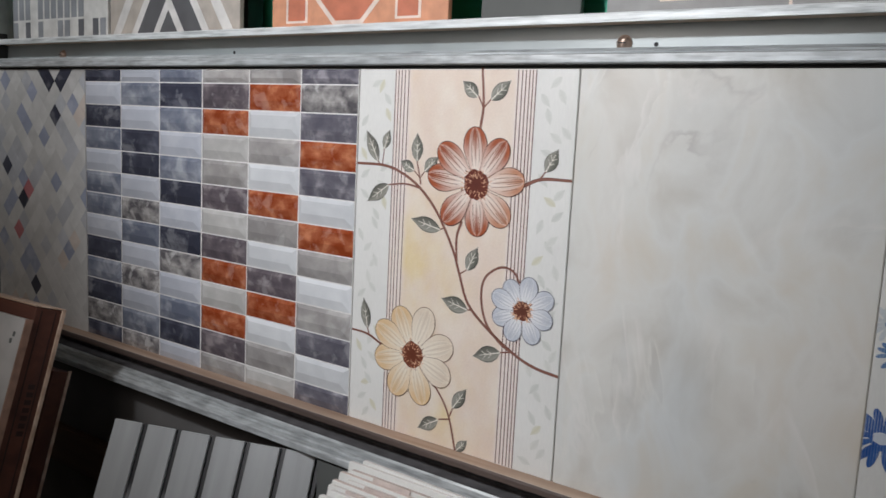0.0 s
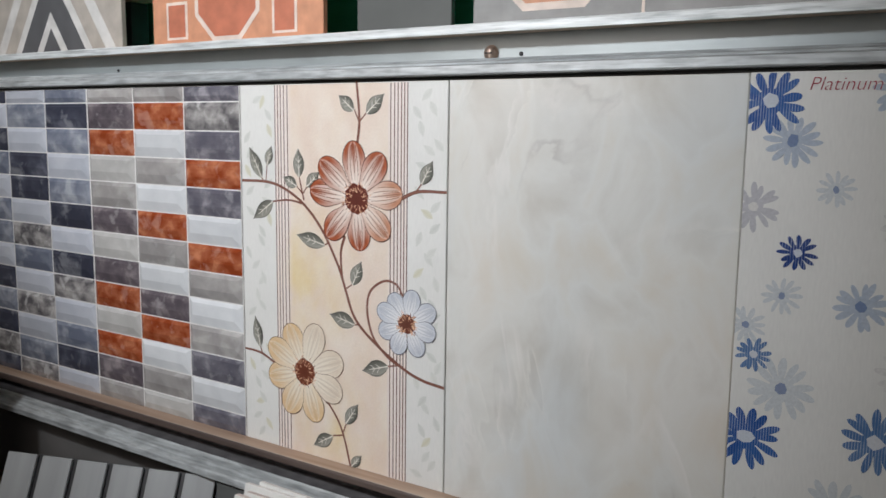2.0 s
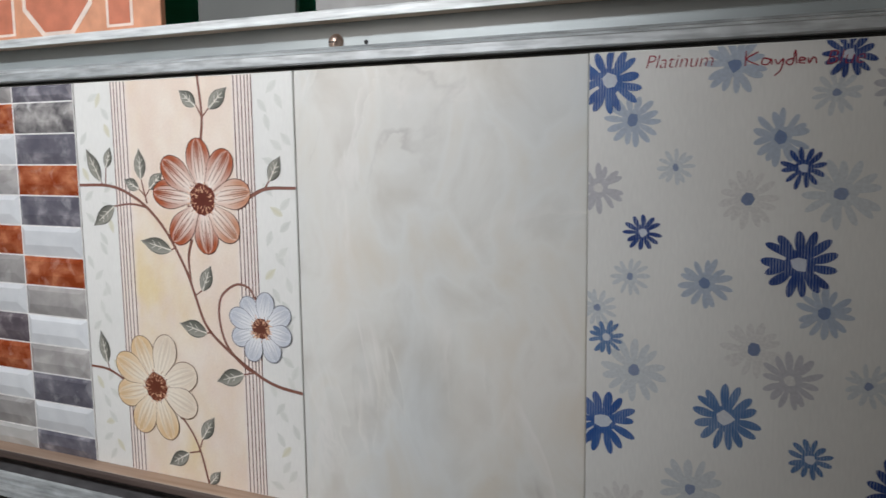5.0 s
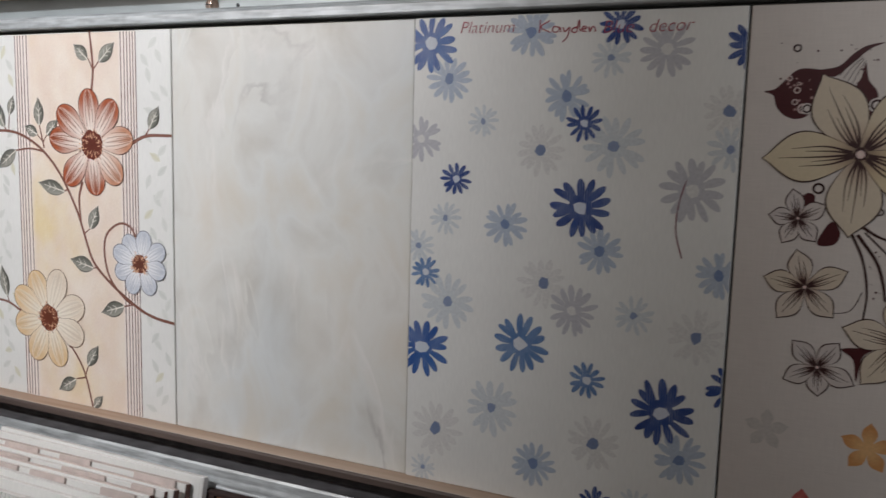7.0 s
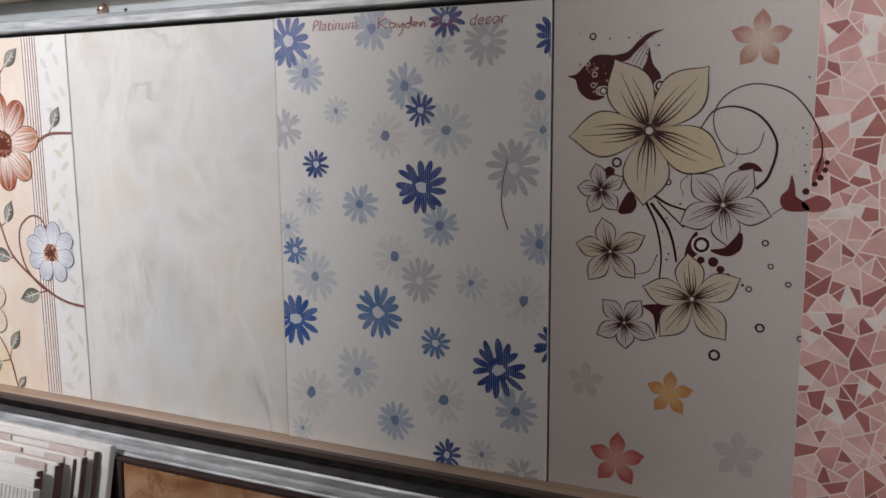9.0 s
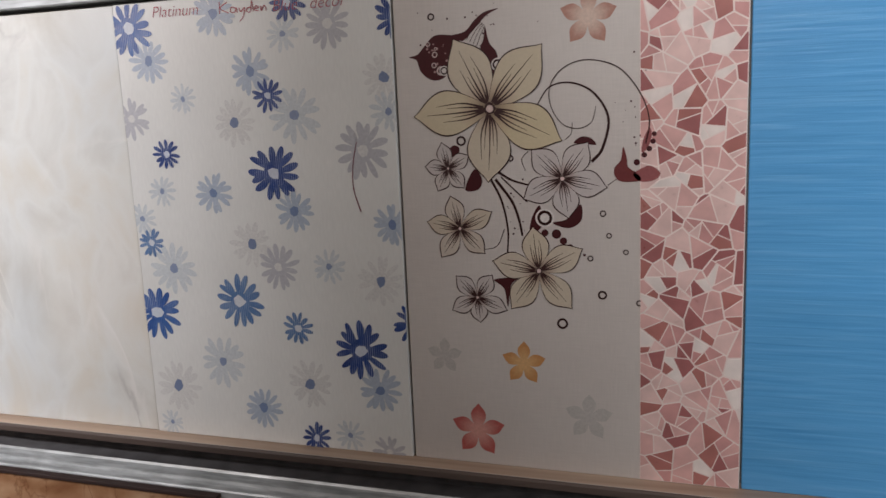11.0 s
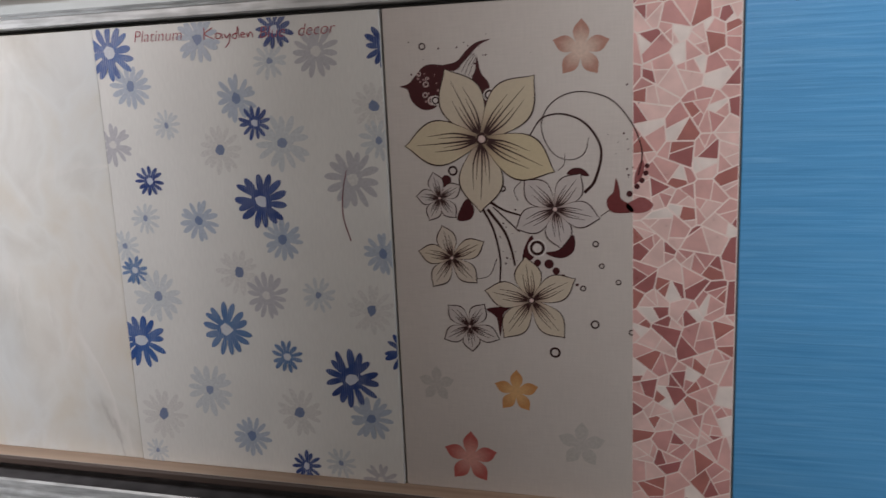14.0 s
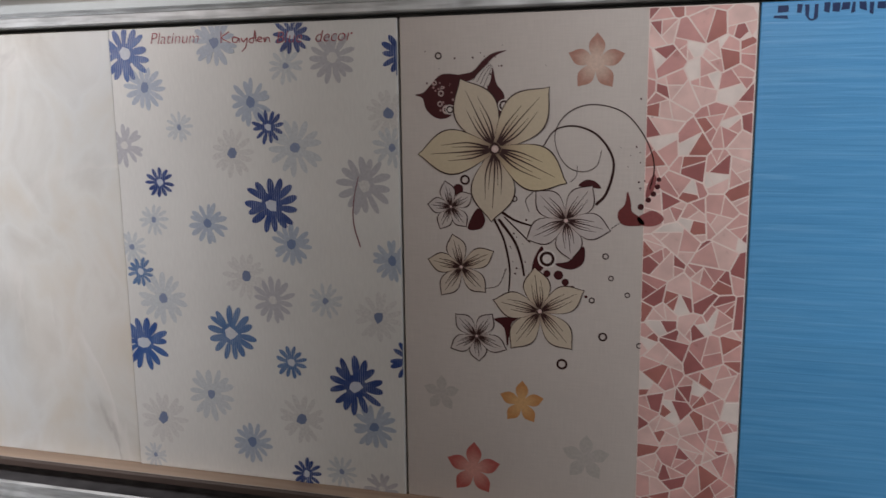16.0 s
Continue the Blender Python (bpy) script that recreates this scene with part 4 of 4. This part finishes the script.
for i, s in enumerate(seeds):
    cell = [(MU0 + 0.0005, 0.001), (MU1, 0.001), (MU1, H - 0.001), (MU0 + 0.0005, H - 0.001)]
    for j, o in enumerate(seeds):
        if i == j or abs(o[0] - s[0]) > 0.06 or abs(o[1] - s[1]) > 0.06 or not cell:
            continue
        nx, nz = o[0] - s[0], o[1] - s[1]
        ln = math.hypot(nx, nz)
        lim = (nx * (o[0] + s[0]) + nz * (o[1] + s[1])) / 2 - ln * 0.0007
        out = []
        for k in range(len(cell)):
            a, b = cell[k - 1], cell[k]
            da, db = nx * a[0] + nz * a[1] - lim, nx * b[0] + nz * b[1] - lim
            if (da <= 0) != (db <= 0):
                t = da / (da - db)
                out.append((a[0] + (b[0] - a[0]) * t, a[1] + (b[1] - a[1]) * t))
            if db <= 0:
                out.append(b)
        cell = out
    if len(cell) < 3 or abs(sum(cell[k - 1][0] * cell[k][1] - cell[k][0] * cell[k - 1][1] for k in range(len(cell)))) < 1e-5:
        continue
    shards.append(cell)


def cut(cell, q, nx, nz, gap):
    """The part of a convex outline behind the line through q with normal (nx, nz)."""
    out = []
    for k in range(len(cell)):
        a, b = cell[k - 1], cell[k]
        da, db = (nx * (e[0] - q[0]) + nz * (e[1] - q[1]) + gap for e in (a, b))
        if (da <= 0) != (db <= 0):
            t = da / (da - db)
            out.append((a[0] + (b[0] - a[0]) * t, a[1] + (b[1] - a[1]) * t))
        if db <= 0:
            out.append(b)
    return out


def spread_of(cell):
    """Area, middle and longest direction of an outline."""
    size = abs(sum(cell[k - 1][0] * cell[k][1] - cell[k][0] * cell[k - 1][1] for k in range(len(cell)))) / 2
    q = (sum(e[0] for e in cell) / len(cell), sum(e[1] for e in cell) / len(cell))
    a, b = max(((a, b) for a in cell for b in cell), key=lambda ab: math.dist(*ab))
    return size, q, math.atan2(b[1] - a[1], b[0] - a[0])


pieces = []
todo = list(shards)
while todo:
    cell = todo.pop()
    if len(cell) < 3:
        continue
    size, q, way = spread_of(cell)
    if size > rm.choice((0.00008, 0.00013, 0.00020, 0.00027)):
        a = way + rm.uniform(-0.5, 0.5)
        q = (q[0] + rm.uniform(-0.003, 0.003), q[1] + rm.uniform(-0.003, 0.003))
        todo += [cut(cell, q, side * math.cos(a), side * math.sin(a), 0.0005) for side in (1, -1)]
    elif size > 0.000012:
        pieces.append(cell)
for cell in pieces:
    n = len(cell)
    if n < 3:
        continue
    vs = [(a, -0.0005, b) for a, b in cell] + [(a, -0.0002, b) for a, b in cell]
    ob = new("mosaic_piece", mesh_of("mosaic_piece", vs, [tuple(range(n))] + [(k, k + n, (k + 1) % n + n, (k + 1) % n) for k in range(n)], rm.choices(PINKS, (26, 27, 8, 16, 12, 11))[0]))
    ob.parent = dec

# blue tile
blu = tile(0.4986, "brushed sky-blue plain wall tile with ink writing", BLUE, w=0.2975, h=0.4425)
p = Print(blu)
rw = random.Random(3)
for u, v, w, h in ((12, 437, 8, 5), (9, 431, 11, 2), (26, 437, 3, 6), (32, 435, 2.5, 9), (38, 434, 3, 11), (45, 437, 4, 7), (51, 437, 5, 6), (57, 437, 6, 6), (64, 436, 3, 8), (70, 437, 5, 6), (77, 435, 2.5, 9), (82, 437, 6, 5), (90, 436, 4, 8)):
    p.poly([(u, v - h / 2 + rw.uniform(-1, 1)), (u + w, v - h / 2 + rw.uniform(-1, 1)), (u + w + rw.uniform(-1, 1), min(441.5, v + h / 2)), (u + rw.uniform(-1, 1), min(441.5, v + h / 2))], srgb(30, 54, 100), False)
p.line([(33, 431), (36, 428), (40, 429)], 1.4, 1.4, srgb(30, 54, 100))
p.done("ink_writing", "unreadable dark blue ink writing")
tile(0.80, "plain white wall tile", WHITE_GLAZE)

# ---------------------------------------------------------------- tiles of the upper row
UG = "sample tiles on the upper rail"


def upper(x, w, label, mat, y=0.03):
    return tile(x, label, mat, w=w, h=0.40, z=1.617, y=y, group=UG)


PLAID_W, PLAID_G, PLAID_D = (grained("plaid_" + n, srgb(*c), 0.4, scale=40) for n, c in (("white", (206, 206, 202)), ("grey", (140, 144, 148)), ("dark", (100, 102, 106))))
pl = upper(-1.575, 0.305, "white floor tile with grey plaid blocks", PLAID_W)
rp = random.Random(12)
for i in range(14):
    for j in range(6):
        if rp.random() < 0.62:
            low = j * 0.062 - 0.028
            part("plaid_block", box(i * 0.0217 + 0.0015, i * 0.0217 + 0.0180, -0.0004, 0, max(0.001, low + 0.002), low + 0.060), rp.choice((PLAID_D, PLAID_G, PLAID_G)), pl)
che = upper(-1.262, 0.318, "taupe floor tile with dark and white chevrons", grained("taupe_stone", srgb(172, 164, 154), 0.5, scale=40))
CHW, CHD = grained("chevron_white", srgb(206, 204, 200), 0.5, scale=40), grained("chevron_charcoal", srgb(86, 86, 88), 0.5, scale=40)


def wedge(x, z, hw, hgt, y):
    bm = bmesh.new()
    vs = [bm.verts.new(q) for q in ((x - hw, -y, z), (x + hw, -y, z), (x, -y, z + hgt), (x - hw, 0, z), (x + hw, 0, z), (x, 0, z + hgt))]
    for f in ((0, 1, 2), (5, 4, 3), (0, 3, 4, 1), (1, 4, 5, 2), (2, 5, 3, 0)):
        bm.faces.new([vs[k] for k in f])
    return bm


for k, (hw, mat) in enumerate(((0.150, CHW), (0.128, che.children[0].data.materials[0]), (0.098, CHW), (0.082, CHD), (0.040, CHW), (0.024, CHD))):
    part("chevron", wedge(0.156, 0.001, hw, hw * 1.5, 0.0003 + 0.0003 * k), mat, che)
TERRA, TERRA_L = grained("terracotta_print", srgb(192, 118, 92), 0.5, scale=50), grained("light_terracotta_print", srgb(206, 148, 116), 0.5, scale=50)
CREAM = grained("cream_line_print", srgb(224, 208, 196), 0.5, scale=50)
ora = upper(-0.877, 0.298, "terracotta floor tile with octagons and small squares", TERRA_L)


def ngon(x, z, r, n, y, turn=0.0, sx=1.0):
    bm = bmesh.new()
    pts_ = [(x + sx * r * math.cos(turn + 6.28319 * k / n), z + r * math.sin(turn + 6.28319 * k / n)) for k in range(n)]
    a = [bm.verts.new((u, -y, v)) for u, v in pts_]
    b = [bm.verts.new((u, 0, v)) for u, v in pts_]
    bm.faces.new(a)
    for k in range(n):
        bm.faces.new((a[k], b[k], b[(k + 1) % n], a[(k + 1) % n]))
    bmesh.ops.recalc_face_normals(bm, faces=bm.faces)
    return bm


part("octagon_line", ngon(0.14, 0.06, 0.062, 8, 0.0004, 0.3927), CREAM, ora)
part("octagon", ngon(0.14, 0.06, 0.055, 8, 0.0008, 0.3927), TERRA, ora)
for cx in (0.048, 0.238):
    part("square_line", box(cx - 0.020, cx + 0.020, -0.0004, 0, 0.008, 0.056), CREAM, ora)
    part("square", box(cx - 0.016, cx + 0.016, -0.0008, 0, 0.011, 0.052), TERRA, ora)
gre = tile(-0.553, "dark olive-grey plain floor tile", GREYBOARD, w=0.13, h=0.4, z=1.617, y=0.06, group=UG)
octt = upper(-0.378, 0.36, "grey floor tile with brown-bordered octagons", grained("stone_grey_print", srgb(146, 146, 144), 0.5, scale=40))
for cx in (0.09, 0.272):
    for k, (r, mt) in enumerate(((0.086, CREAM), (0.078, TERRA_L), (0.056, CREAM), (0.050, TERRA), (0.040, CREAM))):
        part("octagon_band", ngon(cx, 0.092, r, 8, 0.0003 + 0.0003 * k, 0.3927), mt, octt)
part("joint_line", box(0.179, 0.182, -0.0003, 0, 0, 0.4), CREAM, octt)
upper(-0.012, 0.3, "terracotta brown floor tile", TERRA)
upper(0.295, 0.3, "grey stone floor tile", GREYBOARD)
bracket = thing("wood_batten", Matrix.Identity(4), "short pale wooden batten behind the upper tiles", "batten")
part("batten", box(-1.000, -0.865, 0.06, 0.09, 1.688, 1.702, 0.001), PINE, bracket)
# black strip added to stand for the dark gap beside the chevron tile
part("batten_post", box(-1.000, -0.962, 0.06, 0.09, 1.617, 1.687, 0.001), BLACK, bracket)

# ---------------------------------------------------------------- things on the lower shelf
slat = thing("slatted_tile", pose(-0.997, -0.135, 1.075, 0, 2.2, 23) @ pose(0, 0, 0, -25, 0, 0), "grey ribbed elevation tile leaning below the rail", "tile")
SLAT = grained("grey_slat_glaze", srgb(150, 152, 152), 0.38, vary=0.1, scale=60, stretch=(1, 1, 0.06))
# groove colour runs by height from black at the top to pale grey
m = Mat("black_to_pale_glaze", 0.4)
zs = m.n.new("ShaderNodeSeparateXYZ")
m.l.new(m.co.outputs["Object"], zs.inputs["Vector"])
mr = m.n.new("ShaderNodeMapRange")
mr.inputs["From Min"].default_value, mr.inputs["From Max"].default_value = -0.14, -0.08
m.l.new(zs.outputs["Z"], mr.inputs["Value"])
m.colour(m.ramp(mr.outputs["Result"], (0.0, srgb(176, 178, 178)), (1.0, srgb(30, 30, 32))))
part("backing", box(0, 0.305, 0.003, 0.009, -0.44, 0), m.m, slat, "grooves black at the top, pale grey lower down")
for i in range(6):
    part("slat", box(i * 0.051 + 0.001, i * 0.051 + 0.0435, -0.003, 0.003, -0.44, -0.0005, 0.001, 1), SLAT, slat)

rs = random.Random(2)
# red-brown clay with the shade of the tile ends mixed into its colour
SHADED_CLAY = grained("shaded_red_brown_clay", srgb(104, 76, 70), 0.9, vary=0.2, scale=50, bump=0.3)
STRIPBROWN = grained("dark_brown_strip", srgb(58, 40, 36), 0.7, vary=0.2, scale=40)
for i in range(9):
    y0 = -0.047 - i * 0.0105
    x0, x1 = (-0.617, -0.630, -0.618, -0.626, -0.606, -0.618, -0.614, -0.602, -0.608)[i], (-0.303, -0.306, -0.316, -0.318, -0.326, -0.332, -0.331, -0.336, -0.330)[i]
    top = 1.0935 - 0.0011 * i - rs.choice((0, 0.0015, 0.003)) * (i > 1)
    st = thing("stacked_tile", pose(x0, y0, top, -13, 0, rs.uniform(-1.2, 1.2)), "pale tile standing in a leaning stack", "tile", "stack of tiles under the rail")
    clay = part("body", box(0, x1 - x0, 0.0008, 0.0072, -0.46, 0, 0.0006, 1), BISCUIT if i in (2, 3, 5) else BISCUIT_PALE, st, "biscuit clay edge")
    part("glaze", box(0.0003, x1 - x0 - 0.0003, -0.0004, 0.0007, -0.46, -0.0006), WHITE_GLAZE, st, "white glazed face")
    part("end_face", box(x1 - x0 - 0.0002, x1 - x0 + 0.0006, 0.0004, 0.0074, -0.46, -0.001), SHADED_CLAY if i else BISCUIT_PALE, clay, "red-brown clay end, darkened as shade" if i else "")
    if i in (2, 4, 6):
        for k in range(3):
            a = 0.02 + k * 0.1 + rs.uniform(0, 0.02)
            part("spacer", box(a, min(a + rs.uniform(0.045, 0.08), x1 - x0 - 0.012), -0.0036, -0.0005, -0.03, 0.001, 0.0004, 1), BISCUIT, st, "strip of cardboard packing")
rib = thing("ribbed_tile", pose(-0.602, -0.146, 1.076, -13, 0, 0), "white tile with fine vertical ribs before the stack", "tile")
ribbed_body = part("body", box(0, 0.287, 0.001, 0.008, -0.44, 0, 0.0006, 1), BISCUIT_PALE, rib)
for i in range(48):
    part("rib", box(i * 0.00598 + 0.0004, i * 0.00598 + 0.0052, -0.0006, 0.001, -0.44, -0.0004), WHITE_GLAZE, ribbed_body)

bro = thing("brown_tile", pose(-0.2935, -0.045, 1.073, -2, 0, 0), "glossy brown marble tile with dark veins", "tile")
part("slab", box(0, 0.298, 0, 0.009, -0.45, 0, 0.0008, 1), BROWN, bro)
# dark strip added for the shaded gap between rail and tile top
part("top_edging", box(-0.012, 0.298, -0.003, 0.012, 0.0003, 0.0045, 0.0005, 1), STRIPBROWN, bro, "dark brown strip in the gap by the tile")
part("side_edging", box(-0.012, -0.0003, -0.003, 0.012, -0.45, 0.0, 0.0005, 1), STRIPBROWN, bro, "dark brown strip in the gap by the tile")
dar = thing("dark_tile", pose(-0.60, -0.031, 1.064, 0, 0, 0), "dark plain tile standing behind the stack", "tile")
part("slab", box(-0.11, 0.30, 0, 0.009, -0.44, 0, 0.0008, 1), GREYBOARD, dar)

for k in range(3):
    st = thing("stacked_tile", pose(0.098 + 0.008 * k, -0.046 - 0.0105 * k, 1.0735 - 0.002 * k, -10, 0, 0), "pale tile standing beside the brown marble tile", "tile", "second stack of tiles under the rail")
    clay = part("body", box(0, 0.298, 0.0008, 0.0072, -0.45, 0, 0.0006, 1), BISCUIT_PALE, st, "biscuit clay edge")
    part("end_face", box(-0.0006, 0.0002, 0.0004, 0.0074, -0.45, -0.001), SHADED_CLAY, clay, "red-brown clay end, darkened as shade")
    part("glaze", box(0.0003, 0.2977, -0.0004, 0.0007, -0.45, -0.0006), WHITE_GLAZE, st, "white glazed face")

PRINTBROWN = grained("carton_print", srgb(48, 26, 19), 0.8)
DULLWHITE = grained("dusty_white_tile", srgb(176, 174, 171), 0.5, scale=20)
car = thing("tile_carton", pose(-1.112, -0.142, 1.208, -17, 0, 4), "brown board box of tiles leaning on the rack", "carton")
carton_side = part("side", box(-0.31, 0.0, -0.044, 0.0, -0.60, 0, 0.002), CARTON, car)
for k in (-0.0345, -0.0125):
    part("board_seam", box(-0.001, 0.0008, k - 0.0008, k + 0.0008, -0.60, -0.004), PRINTBROWN, carton_side, "dark seam between boards")
for k in range(7):
    part("print_mark", box(0.0, 0.0006, -0.026, -0.016, -0.115 - 0.011 * k, -0.108 - 0.011 * k), PRINTBROWN, carton_side, "dark unreadable print on the carton")
part("edge_strip", box(-0.002, 0.002, -0.004, 0.002, -0.60, 0.002, 0.0005), PINE, car, "pale worn corner")
part("top_flap", box(-0.31, 0.001, -0.045, 0.001, 0.0005, 0.003, 0.0008), PINE, car, "pale worn top edge")
wht = thing("white_tile", pose(-1.104, -0.192, 1.204, -17, 0, 4), "white tile leaning against the brown carton", "tile")
white_slab = part("slab", box(-0.31, 0.0, -0.010, 0.0, -0.58, 0, 0.001), DULLWHITE, wht)
part("bare_edge", box(-0.0015, 0.0008, -0.0106, 0.0, -0.58, 0.0004), grained("dirty_tan_edge", srgb(142, 112, 96), 0.8, vary=0.25, scale=60, bump=0.3), white_slab, "dirty tan unglazed edge")
for k, (a, b) in enumerate(((-0.022, -0.020), (-0.026, -0.030))):
    part("chip", box(a, a + 0.005, -0.0105, -0.0098, b - 0.007, b), GREYBOARD, white_slab, "dark chip in the glaze")
spare = thing("tile_carton", pose(-1.172, -0.100, 1.095, -17, 0, 4), "low dark brown board box behind the carton", "carton")
part("side", box(-0.31, 0.0, -0.030, 0.0, -0.50, 0, 0.002), CARTON, spare)
part("edge_strip", box(-0.002, 0.0015, -0.004, 0.0015, -0.50, 0.0015, 0.0005, 1), PINE, spare, "pale worn corner")
